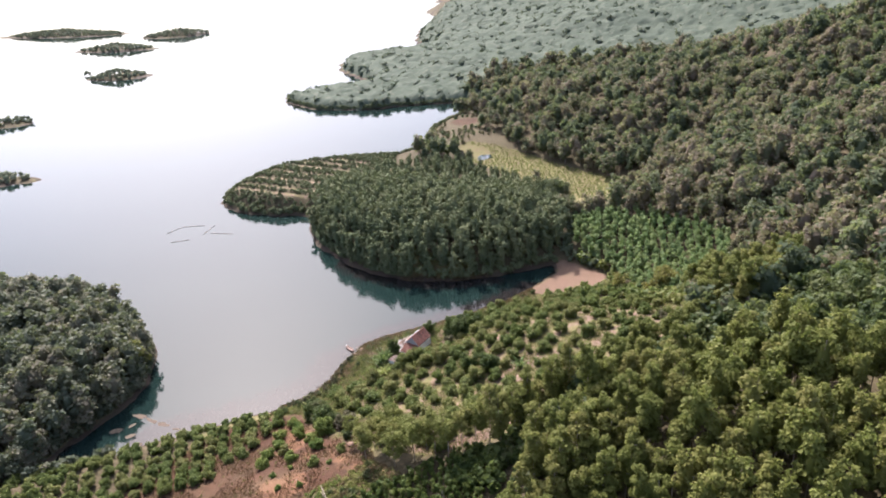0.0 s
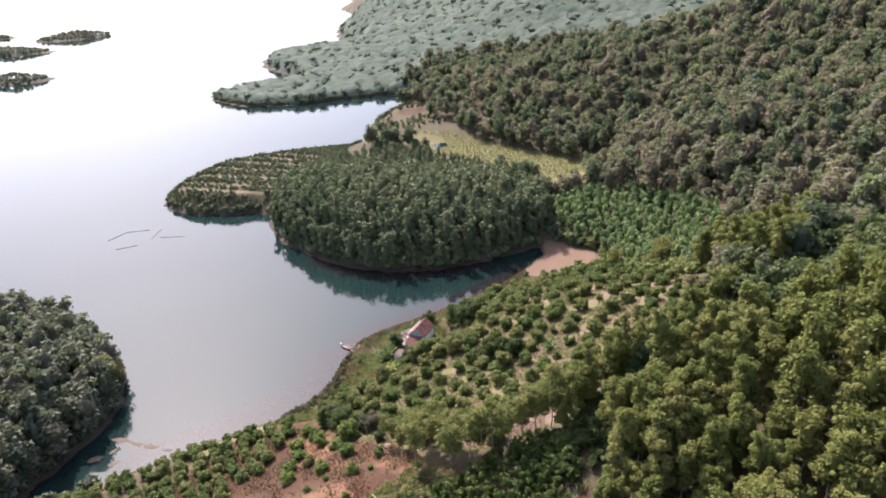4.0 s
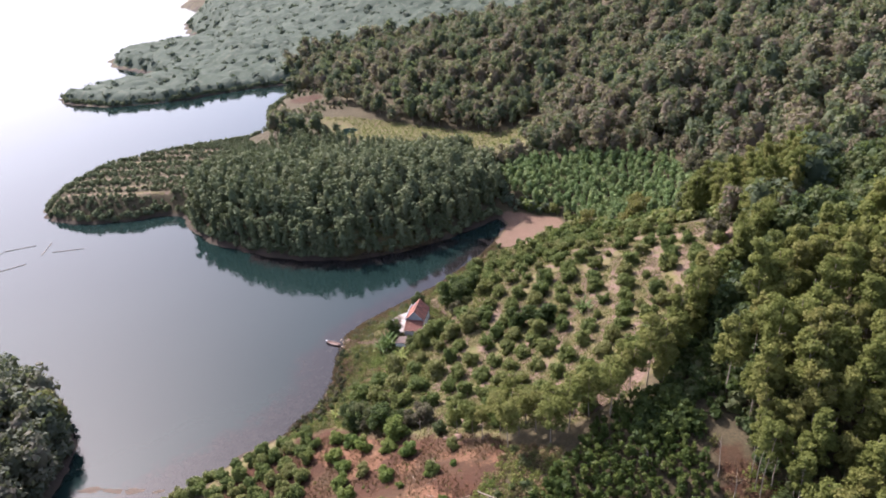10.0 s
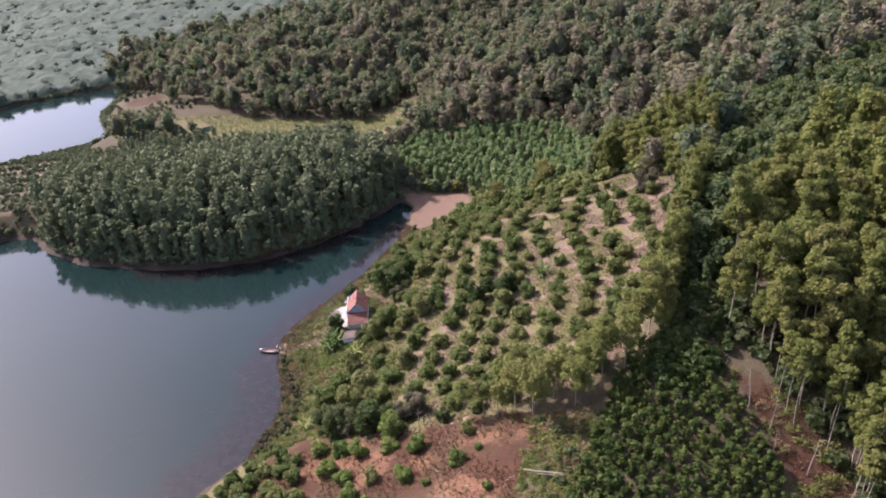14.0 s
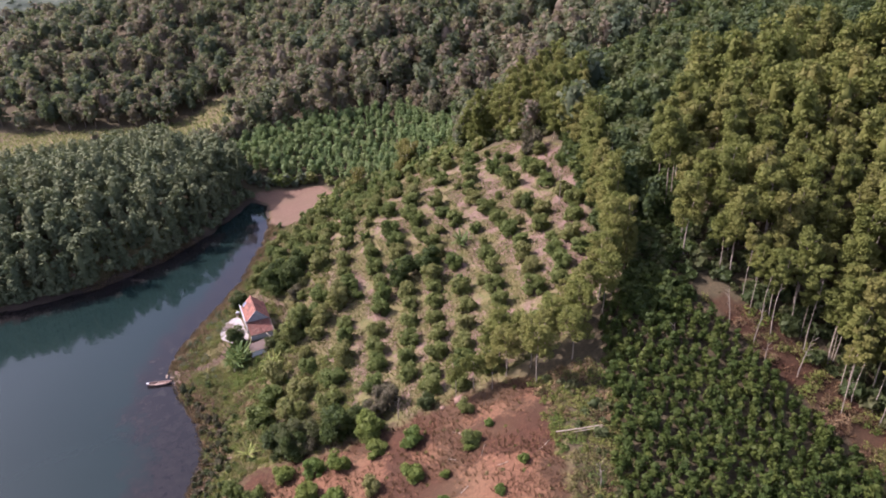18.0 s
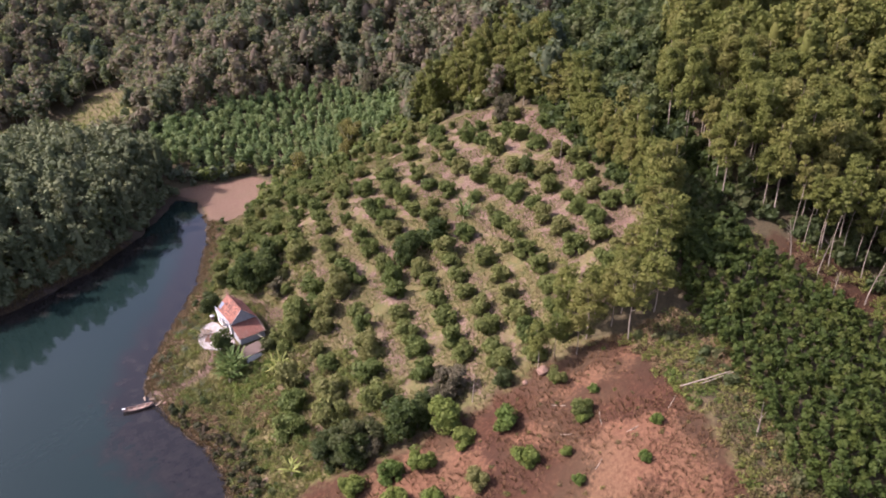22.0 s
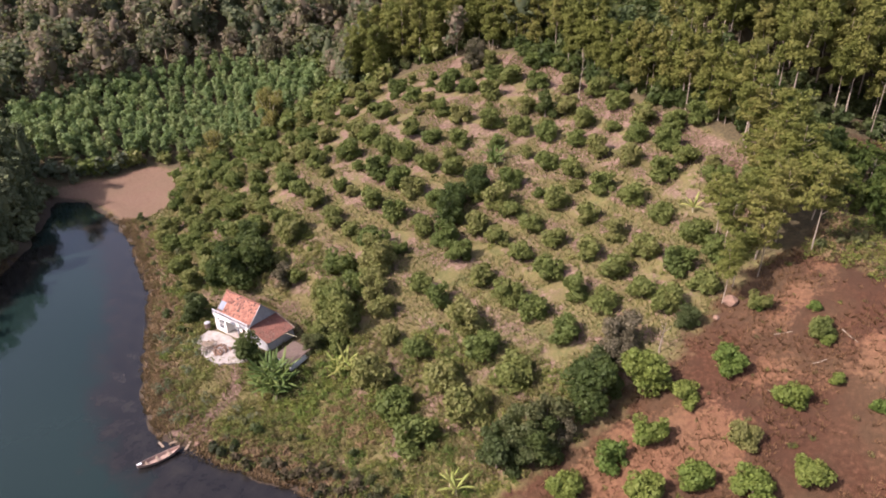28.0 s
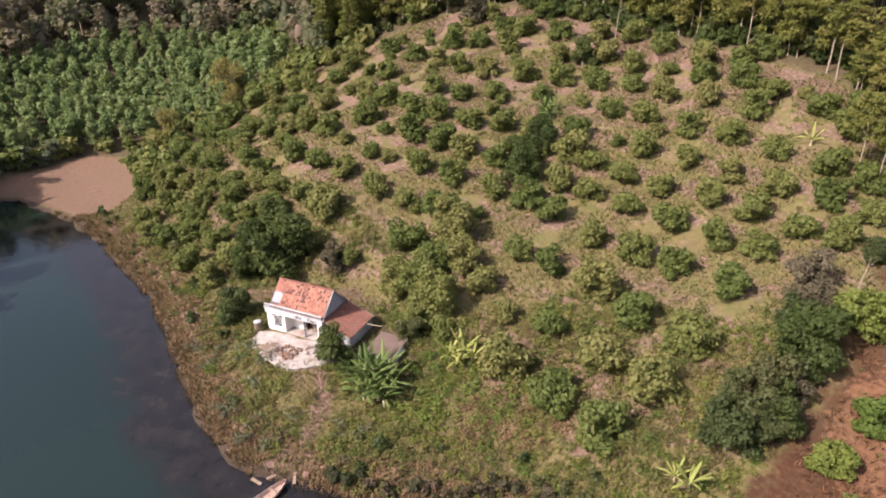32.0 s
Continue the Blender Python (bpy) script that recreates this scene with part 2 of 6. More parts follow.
def water_material():
    m, n, l, b = material("lake_water")
    v = place_node(n)
    deep = ramp_node(n, l, noise_node(n, l, 0.02, 3, 0.5, v), [(0.3, (0.007, 0.016, 0.014)), (0.7, (0.011, 0.021, 0.018))])
    bed = ramp_node(n, l, noise_node(n, l, 0.5, 6, 0.7, v), [(0.35, (0.009, 0.008, 0.008)), (0.55, (0.016, 0.014, 0.013)), (0.78, (0.030, 0.027, 0.021))])
    a = math_node(n, l, "ADD", attr_node(n, "shallow"), math_node(n, l, "MULTIPLY", math_node(n, l, "SUBTRACT", noise_node(n, l, 0.25, 5, 0.65, v), 0.5), 1.3))
    c = mix_node(n, l, ramp_node(n, l, a, [(0.35, (0, 0, 0)), (0.75, (1, 1, 1))]), deep, bed)
    l.new(c, b.inputs["Base Color"])
    b.inputs["Roughness"].default_value, b.inputs["IOR"].default_value = 0.06, 1.33
    bump_node(n, l, noise_node(n, l, 0.9, 3, 0.5, v), 0.05, 0.25, b)
    return m


M_GROUND, M_WATER = ground_material(), water_material()

# ---------------------------------------------------------------- the lie of the land
# shoreline of the mainland, walked with the land on the right-hand side
CREEK = [(-800, -60), (-300, -30), (-230, -6), (-171, -8), (-140, -2), (-112, -8), (-88, -22), (-76, -38), (-74, -50), (-75, -62),
         (-76, -72), (-75, -81), (-69, -76), (-56, -63), (-47, -54), (-37, -45), (-28, -37), (-22, -28), (-20, -18)]
BAY = [(-20.5, -8), (-20, 0), (-16, 6.5), (-9, 14), (-1, 21), (6, 28), (13, 37.5), (20, 47), (24.5, 54), (27, 62), (30, 70), (28, 77),
       (24, 74), (12, 63.5), (-6, 53), (-24, 48.5), (-42, 50.5), (-61, 58.5), (-77, 68), (-90, 82), (-98, 96), (-108, 99)]
POINT = [(-120, 94), (-140, 94), (-155, 100), (-161, 106), (-166, 118), (-168, 140), (-163, 162), (-146, 176), (-123, 190), (-100, 200),
         (-92, 218), (-99, 240), (-104, 262), (-101, 285), (-93, 312), (-84, 343), (-110, 340), (-135, 331), (-159, 319), (-183, 306)]
REACH = [(-222, 301), (-264, 322), (-276, 340), (-255, 362), (-225, 385), (-221, 398), (-246, 422), (-291, 462), (-308, 495), (-296, 527),
         (-262, 548), (-236, 556), (-250, 600), (-284, 645), (-324, 745), (-310, 831), (-414, 988), (-424, 1093), (-600, 1500),
         (-600, 4600), (4600, 4600), (4600, -4600), (-4600, -4600), (-4600, -60)]
# islands: x, y, half length, half width, turn in degrees, height
ISLANDS = [(-352, 92, 46, 13, 25, 5), (-490, 205, 46, 12, 40, 5), (-545, 408, 34, 17, 25, 6), (-600, 415, 8, 4, 0, 1), (-735, 590, 60, 20, 10, 5),
           (-745, 725, 55, 24, 25, 6), (-1010, 740, 130, 26, 5, 6)]
# rounded swells of the ground by breadth: x, y, height
KNOLLS = [(-12, -30, -0.95), (-40, -72, -5.16), (30, -16, 0.03), (-12, 12, -0.88), (58, -100, -6.98), (16, -86, 9.14), (44, 12, 6.75), (44, -58,
    1.05), (-26, -16, -6.95), (58, -58, 5.9), (58, -30, -1.45), (6, 84, 6.0), (-22, 72, 5.0), (-56, 82, 2.5)]
MOUNDS = [(12, 48, -10.18), (84, 72, -13.07), (-36, 96, -1.0), (108, 120, 13.12), (108, -72, 16.4), (132, -120, -10.32), (108, 0, 8.77), (60, 120,
    10.27), (-60, 120, 3.5), (-12, 96, 6.6)]
HILLS = [(40, 200, -5.82), (40, -200, -2.16), (160, -200, -0.67), (40, 280, 15.2), (240, 0, 17.0), (-200, -80, 7.71), (-160, 120, 4.0), (240, 240,
    9.5), (240, -120, 12.02), (200, 80, 13.55), (200, 320, 12.24), (-200, -200, 4.13), (-80, 280, -1.64), (120, 240, 7.91), (240, 320, 11.68),
    (240, 80, 15.58), (240, -80, 13.41), (200, 240, 9.92), (40, 160, -17.44), (240, 280, 11.36)]
SHOULDERS = [(240, 310, 15.69), (170, 380, 10.05)]
MASSIF = [(400, -20, 32.58)]
SWELLS = {22: KNOLLS, 38: MOUNDS, 70: HILLS, 130: SHOULDERS, 260: MASSIF}
# the ranges beyond: x, y, breadth, height
RANGES = [(-20, 560, 100, 14), (-180, 350, 60, 4), (130, 700, 130, 40), (-130, 760, 120, 24), (420, 420, 130, 40), (480, -100, 130, 30), (120, 1050, 250, 65),
          (-150, 1300, 250, 70), (700, 600, 250, 90), (900, 100, 260, 80), (700, -600, 260, 50), (-600, -600, 260, 30), (500, 1500, 300, 120),
          (-300, 2200, 400, 120), (600, 2600, 500, 200)]
SHORE = np.array(CREEK + BAY + POINT + REACH, float)
YARD = (0.5, 2.0, 2.3)          # the levelled ground round the house: x, y, z


def shore_distance(x, y):
    """Metres from the nearest shore, above 0 on land; x and y are arrays of one shape."""
    shape = np.shape(x)
    px, py = np.ravel(x).astype(float), np.ravel(y).astype(float)
    best, inside = np.full(px.shape, 1e9), np.zeros(px.shape, bool)
    for (ax, ay), (bx, by) in zip(SHORE, np.roll(SHORE, -1, 0)):
        dx, dy = bx - ax, by - ay
        s = np.clip(((px - ax) * dx + (py - ay) * dy) / (dx * dx + dy * dy), 0, 1)
        best = np.minimum(best, (px - ax - s * dx) ** 2 + (py - ay - s * dy) ** 2)
        if dy:
            inside ^= ((ay > py) != (by > py)) & (px < ax + (py - ay) * dx / dy)
    d = np.sqrt(best) * np.where(inside, 1, -1)
    for ix, iy, ia, ib, turn, _ in ISLANDS:
        c, s = math.cos(radians(turn)), math.sin(radians(turn))
        u, v = ((px - ix) * c + (py - iy) * s) / ia, ((py - iy) * c - (px - ix) * s) / ib
        d = np.maximum(d, (1 - np.sqrt(u * u + v * v)) * ib)
    return d.reshape(shape)


def ripple(x, y, size, seed=0.0):
    """Cheap smooth unevenness between -1 and 1."""
    a, b = x / size + seed, y / size - 0.7 * seed
    return (np.sin(a * 1.0 + 1.3 * np.sin(b * 0.9 + seed)) + np.sin(b * 1.17 + 1.1 * np.sin(a * 0.83 + 2.1)) + np.sin((a + b) * 1.9 + 1.7 * np.sin(a - b))) / 3


def land(x, y, d=None):
    """The height of the ground."""
    x, y = np.asarray(x, float), np.asarray(y, float)
    d = shore_distance(x, y) if d is None else d
    d = d + 0.9 * ripple(x, y, 3.1) * np.clip(1.3 - np.abs(d) / 12, 0, 1)
    z = np.zeros(x.shape)
    for r, some in SWELLS.items():
        for hx, hy, h in some:
            z += h * np.exp(-((x - hx) ** 2 + (y - hy) ** 2) / (2 * r * r))
    z = np.maximum(z, 0.5) + 0.35 * ripple(x, y, 7.0, 2.0) + 0.1 * ripple(x, y, 1.9, 5.0)
    far = np.clip((np.hypot(x, y - 80) - 285) / 150, 0, 1)
    for hx, hy, r, h in RANGES:
        z += far * h * np.exp(-((x - hx) ** 2 + (y - hy) ** 2) / (2 * r * r))
    z += far * np.clip(d / 60, 0, 1) * (5 + 5 * ripple(x, y, 60.0, 1.0))
    for ix, iy, ia, ib, turn, h in ISLANDS:
        c, s = math.cos(radians(turn)), math.sin(radians(turn))
        z += h * np.clip(1 - np.hypot(((x - ix) * c + (y - iy) * s) / ia, ((y - iy) * c - (x - ix) * s) / ib), 0, 1)
    # the wet meadow behind the headland
    u, v = (x + 10) * 0.91 - (y - 190) * 0.41, (x + 10) * 0.41 + (y - 190) * 0.91
    k = np.clip(2.0 - 1.6 * np.hypot(u / 62, v / 17), 0, 1)
    z = z * (1 - k) + 0.9 * k
    k = np.clip(1 - np.hypot(x - YARD[0], y - YARD[1]) / 13, 0, 1)
    k = np.clip(k * 2.2, 0, 1) ** 2 * (3 - 2 * np.clip(k * 2.2, 0, 1))
    z = z * (1 - k) + YARD[2] * k
    steep = np.clip((y - 0.25 * np.abs(x + 30) - 34) / 6, 0, 1) * np.clip((34 - x) / 6, 0, 1) * np.clip((130 - y) / 20, 0, 1)          # the headland's bank
    ramp = 0.08 + (0.42 + 0.4 * steep) * np.maximum(d, 0) + 0.012 * np.maximum(d, 0) ** 2
    z = np.minimum(z, ramp) - 0.18 * np.exp(-((z - ramp) / 1.2) ** 2)
    beach = np.clip(1.4 - np.hypot((x - 37) / 13, (y - 66) / 13), 0, 1)
    z = np.where(d > 0, z * (1 - beach) + np.minimum(z, 0.15 + 0.05 * d) * beach, z)
    return np.where(d > 0, np.maximum(z, 0.03), np.maximum(-3.0, 0.16 * d))

# ---------------------------------------------------------------- mesh helpers
def mesh_of(name, verts, faces, mats, slots=None, smooth=False, tint=None):
    """A mesh from an array of vertices and an array of quads or triangles."""
    verts, faces = np.asarray(verts, np.float32).reshape(-1, 3), np.asarray(faces, np.int32)
    me, k = bpy.data.meshes.new(name), faces.shape[1]
    me.vertices.add(len(verts))
    me.vertices.foreach_set("co", verts.ravel())
    me.loops.add(faces.size)
    me.loops.foreach_set("vertex_index", faces.ravel())
    me.polygons.add(len(faces))
    me.polygons.foreach_set("loop_start", np.arange(0, faces.size, k, dtype=np.int32))
    me.polygons.foreach_set("loop_total", np.full(len(faces), k, np.int32))
    for m in mats:
        me.materials.append(m)
    if slots is not None:
        me.polygons.foreach_set("material_index", np.asarray(slots, np.int32))
    if smooth:
        me.polygons.foreach_set("use_smooth", np.ones(len(faces), bool))
    if tint is not None:
        me.attributes.new("tint", "FLOAT", "POINT").data.foreach_set("value", np.asarray(tint, np.float32))
    me.update(calc_edges=True)
    me.validate()
    return me


def under(name, me, parent, label=""):
    """Links a mesh as one part of a thing."""
    ob = new(name, me)
    ob.parent = parent
    return tagged(ob, label)


def part(name, bm, mat, parent, label="", smooth=False):
    """Links a bmesh as one mesh object under a thing or a part."""
    me = bpy.data.meshes.new(name)
    for f in bm.faces:
        f.smooth = smooth
    bm.to_mesh(me)
    bm.free()
    me.materials.append(mat)
    return under(name, me, parent, label)


def box(bm, x0, y0, z0, x1, y1, z1, bevel=0.0):
    vs = bmesh.ops.create_cube(bm, size=1.0)["verts"]
    for v in vs:
        v.co = Vector(((x0 + x1) / 2 + v.co.x * (x1 - x0), (y0 + y1) / 2 + v.co.y * (y1 - y0), (z0 + z1) / 2 + v.co.z * (z1 - z0)))
    if bevel:
        bmesh.ops.bevel(bm, geom=list({e for v in vs for e in v.link_edges}), offset=bevel, segments=1, affect="EDGES")
    return vs


def boxes(*rows, bevel=0.0):
    bm = bmesh.new()
    for r in rows:
        box(bm, *r, bevel=bevel)
    return bm


def tube(points, radii, sides=6):
    """A tapered tube along points: vertices and quads."""
    p, r = np.asarray(points, float), np.asarray(radii, float)
    along = np.gradient(p, axis=0)
    along /= np.linalg.norm(along, axis=1, keepdims=True) + 1e-9
    ref = np.where(np.abs(along[:, 2:]) > 0.9, [[1.0, 0, 0]], [[0, 0, 1.0]])
    a = np.cross(along, ref)
    a /= np.linalg.norm(a, axis=1, keepdims=True)
    b = np.cross(along, a)
    t = np.arange(sides) * 2 * np.pi / sides
    v = p[:, None] + r[:, None, None] * (np.cos(t)[None, :, None] * a[:, None] + np.sin(t)[None, :, None] * b[:, None])
    i, j = np.meshgrid(np.arange(len(p) - 1), np.arange(sides), indexing="ij")
    f = np.stack([i * sides + j, i * sides + (j + 1) % sides, (i + 1) * sides + (j + 1) % sides, (i + 1) * sides + j], -1).reshape(-1, 4)
    return v.reshape(-1, 3), f


def joined(pieces):
    vs, fs, n = [], [], 0
    for v, f in pieces:
        vs.append(v), fs.append(f + n)
        n += len(v)
    return np.concatenate(vs), np.concatenate(fs)


# ---------------------------------------------------------------- ground and water
def spread(stops):
    """Grid lines from (place, step) stops, the step growing from one to the next."""
    out = [stops[0][0]]
    while out[-1] < stops[-1][0]:
        out.append(out[-1] + float(np.interp(out[-1], [s[0] for s in stops], [s[1] for s in stops])))
    return np.array(out)


def in_poly(x, y, poly):
    x, y = np.asarray(x, float), np.asarray(y, float)
    inside = np.zeros(x.shape, bool)
    for (ax, ay), (bx, by) in zip(poly, poly[1:] + poly[:1]):
        if ay != by:
            inside ^= ((ay > y) != (by > y)) & (x < ax + (y - ay) * (bx - ax) / (by - ay))
    return inside


def poly_distance(x, y, poly):
    """Metres inside a polygon (negative outside)."""
    best = np.full(np.shape(x), 1e9)
    for (ax, ay), (bx, by) in zip(poly, poly[1:] + poly[:1]):
        dx, dy = bx - ax, by - ay
        s = np.clip(((x - ax) * dx + (y - ay) * dy) / (dx * dx + dy * dy), 0, 1)
        best = np.minimum(best, np.hypot(x - ax - s * dx, y - ay - s * dy))
    return np.where(in_poly(x, y, poly), best, -best)


CLEARING = [(-34, -52), (-24, -42), (-17, -40), (-11, -44), (-5, -48.5), (2, -53), (12, -57), (19, -61), (22, -66), (20.8, -69), (14.6, -77.5), (10.5, -84.4), (5.5, -89.5), (-4, -101), (-30, -100), (-45, -78)]
CROP = [(33, -67), (41, -59), (48, -60), (51, -68), (51.5, -82), (50, -96), (46, -116), (6, -116), (4, -98), (9, -93.5), (13.5, -88), (20, -81), (27, -74)]
MARGIN = [(20.8, -66), (27.5, -69.5), (28, -74), (21, -81.5), (14.5, -88.5), (10, -94), (4, -99), (0, -97), (5, -90), (10, -84.7), (14.2, -77.8), (20.2, -69)]          # weeds between clearing and crop
TRUNK_BANK = [(52, -71), (57, -72), (61, -80), (61, -98), (59, -116), (47, -116), (50.5, -97), (52, -82)]
ORCHARD = [(-16, -38.5), (-10.5, -43), (-4.5, -47.5), (2, -52.5), (12, -57), (19, -60), (33, -62), (44, -58), (55, -45), (66, -31), (80, -16), (84, 2), (78, 24), (70, 42), (55, 50),
           (42, 48), (30, 46), (20, 38), (8, 22), (0, 12), (4, -4), (-14, -20)]
BEACH = [(27, 80), (37, 77), (50, 70), (50, 62), (42, 55), (36, 50), (27, 50), (25, 55), (29, 64), (31, 71)]
PLANTATION = [(32, 87), (41, 80), (52, 70), (55, 62), (63, 54), (72, 48), (88, 40), (99, 62), (93, 78), (80, 94), (58, 106), (45, 110), (30, 106)]
MEADOW = [(-72, 214), (-62, 226), (-44, 222), (-20, 211), (8, 196), (36, 180), (54, 180), (60, 166), (48, 136), (30, 114), (18, 116), (20, 146), (8, 160), (-20, 176), (-46, 192)]
HEADLAND = [(28, 76), (12, 60), (-6, 50), (-24, 46), (-42, 48), (-62, 56), (-79, 66), (-92, 82), (-94, 102), (-90, 130), (-84, 165), (-66, 188), (-44, 186),
            (-16, 168), (6, 148), (16, 136), (17, 114), (28, 104), (30, 92)]
TERRACES = [(-94, 100), (-108, 101), (-121, 97), (-139, 97), (-153, 103), (-160, 110), (-164, 122), (-165, 140), (-160, 158), (-145, 172), (-122, 186), (-98, 196),
            (-86, 165), (-92, 130)]
TRAIL = [(-18.4, -0.2), (-15, -2.6), (-12, -2.5), (-9.2, -2.3), (-6.5, -0.3)]
trail = lambda x, y: np.min([np.hypot(x - a - s * (c - a), y - b - s * (e - b)) for (a, b), (c, e) in zip(TRAIL, TRAIL[1:]) for s in (0, 0.2, 0.4, 0.6, 0.8, 1)], 0)
TERRACE_PATHS = (107.5, 115.2, 127.0, 139.5, 152.0, 161.0, 169.5)          # y of each terrace path on the headland
path_gap = lambda x, y: np.min([np.abs(y + 0.06 * (x + 125) - p) for p in TERRACE_PATHS], 0) + 50 * (x > -105)
GULLY = [(46, -66), (54, -56), (62, -44), (74, -27), (86, -10), (96, 4)]

gx = spread([(-4600, 700), (-700, 45), (-180, 6), (-95, 2.2), (-30, 0.9), (85, 0.9), (130, 3), (260, 7), (600, 30), (4600, 700)])
gy = spread([(-4600, 700), (-500, 50), (-140, 4), (-105, 1.2), (-60, 0.85), (55, 0.9), (104, 1.6), (176, 1.6), (230, 4), (420, 9), (900, 30), (4600, 600)])
GX, GY = np.meshgrid(gx, gy)
GD = shore_distance(GX, GY)
GZ = land(GX, GY, GD)


def sheet(name, z, mats, keep=None):
    ny, nx = GX.shape
    i, j = np.meshgrid(np.arange(ny - 1), np.arange(nx - 1), indexing="ij")
    f = np.stack([i * nx + j, i * nx + j + 1, (i + 1) * nx + j + 1, (i + 1) * nx + j], -1).reshape(-1, 4)
    return mesh_of(name, np.stack([GX, GY, z], -1), f, mats, smooth=True)


def give(me, name, values):
    me.attributes.new(name, "FLOAT", "POINT").data.foreach_set("value", np.asarray(values, np.float32).ravel())


me = sheet("ground", GZ, [M_GROUND])
soft = lambda poly, w: np.clip(0.5 + poly_distance(GX, GY, poly) / (2 * w), 0, 1)
wob = ripple(GX, GY, 4.0, 3.0)
clearing, beach, meadow = soft(CLEARING, 4), soft(BEACH, 2), soft(MEADOW, 4)
orchard, bank, crop = soft(ORCHARD, 3), soft(TRUNK_BANK, 3), soft(CROP, 4)
red = np.maximum.reduce([clearing * 0.95, beach * 0.9, bank * 0.8, 1.1 * np.clip(1.5 - np.hypot((GX + 80) / 11, (GY - 266) / 7), 0, 1)])
track = np.clip(1.2 - np.abs(poly_distance(GX, GY, ORCHARD) - 3) / 3.0, 0, 1) * (GX > 28) * (GY < 10)
give(me, "red", np.maximum(red, track * 0.42))
BLOTS = [(4.3, -73.1, 2.2), (3.8, -76.6, 2.6), (6.2, -81.1, 2.8), (3.4, -84.4, 2.6), (9.5, -76.1, 1.8), (-0.5, -76.6, 2.0), (8.1, -63.2, 2.2), (13.0, -65.3, 2.4), (18.0, -68.4, 1.8), (1.9, -63.2, 2.0),
         (-8, -52, 3.2), (-15, -49, 3.6), (-4, -58, 2.6), (-8, -60, 2.4)]
blots = sum(np.exp(-((GX - a) ** 2 + (GY - b) ** 2) / (2 * r * r)) for a, b, r in BLOTS)
give(me, "pale", clearing * np.clip(0.06 + 0.62 * blots + 0.22 * wob, 0, 1))
give(me, "sand", beach * 0.95)
bands = np.sin(GZ * 3.3 + 0.8 * wob)
give(me, "dry", 0.62 * np.clip(1.6 - path_gap(GX, GY) / 1.2, 0, 1) * in_poly(GX, GY, TERRACES) + 0.7 * track + 0.9 * np.clip(1.3 - trail(GX, GY) / 0.7, 0, 1) + orchard * np.clip(0.37 + (GX - 8) / 330 + 0.14 * wob + 0.26 * bands, 0.04, 0.56) + 0.62 * np.clip(1.3 - np.abs(GD - 2) / 2.6, 0, 1) * (GX > -26) * (GX < 40) * (GY < 47 + 0.4 * GX) * (GY > -45) + 0.25 * (1 - orchard) * (GD < 40) * (GX > -50) * (GY < 55))
open_land = np.maximum.reduce([np.clip(1.6 - path_gap(GX, GY) / 1.2, 0, 1) * in_poly(GX, GY, TERRACES), orchard, clearing, beach, meadow, np.clip(1.2 - np.abs(GD - 5) / 14, 0, 1) * (GX > -40) * (GX < 40) * (GY < 60)])
give(me, "litter", np.clip(1 - open_land, 0, 1) * (GD > 0.5) * (GX > -1200) * (GY < 1500))
give(me, "mud_shade", np.clip(1.15 - GD / 1.6, 0, 1) * (1 - 0.6 * beach))
ground = tagged(new("ground", me), "hilly earth with dry grass, red soil and leaf litter sloping to a lake", "ground", kind="structure")
wx = spread([(-4600, 800), (-500, 60), (-120, 3), (-40, 1.0), (35, 1.0), (60, 6), (600, 90), (4600, 800)])
wy = spread([(-4600, 800), (-500, 60), (-90, 3), (-50, 1.0), (70, 1.2), (120, 6), (600, 60), (4600, 800)])
WX, WY = np.meshgrid(wx, wy)
WD = -shore_distance(WX, WY)
i, j = np.meshgrid(np.arange(len(wy) - 1), np.arange(len(wx) - 1), indexing="ij")
f = np.stack([i * len(wx) + j, i * len(wx) + j + 1, (i + 1) * len(wx) + j + 1, (i + 1) * len(wx) + j], -1).reshape(-1, 4)
me = mesh_of("water", np.stack([WX, WY, 0 * WX], -1), f, [M_WATER], smooth=True)
near_shore = (WX > -60) * (WX < 30) * (WY > -70) * (WY < 60)
give(me, "shallow", np.clip(1.25 - WD / (9.0 + 5.0 * (WY < -4)), 0, 1) * near_shore + np.clip(0.8 - WD / 3, 0, 1) * ~near_shore)
tagged(new("water", me), "calm grey-green lake with shallow muddy margins", "lake", kind="structure")
px, py = np.array([-70, -60, -46, -40, -46, -58]), np.array([216, 223, 216, 204, 196, 205])
bm = bmesh.new()
bm.faces.new([bm.verts.new((a + 0.0, b + 0.0, 1.05)) for a, b in zip(px[::-1], py[::-1])])
me = bpy.data.meshes.new("pond")
bm.to_mesh(me), bm.free()
me.materials.append(M_WATER)
tagged(new("pond_water", me), "small bright pond in the wet meadow", "pond", kind="structure")


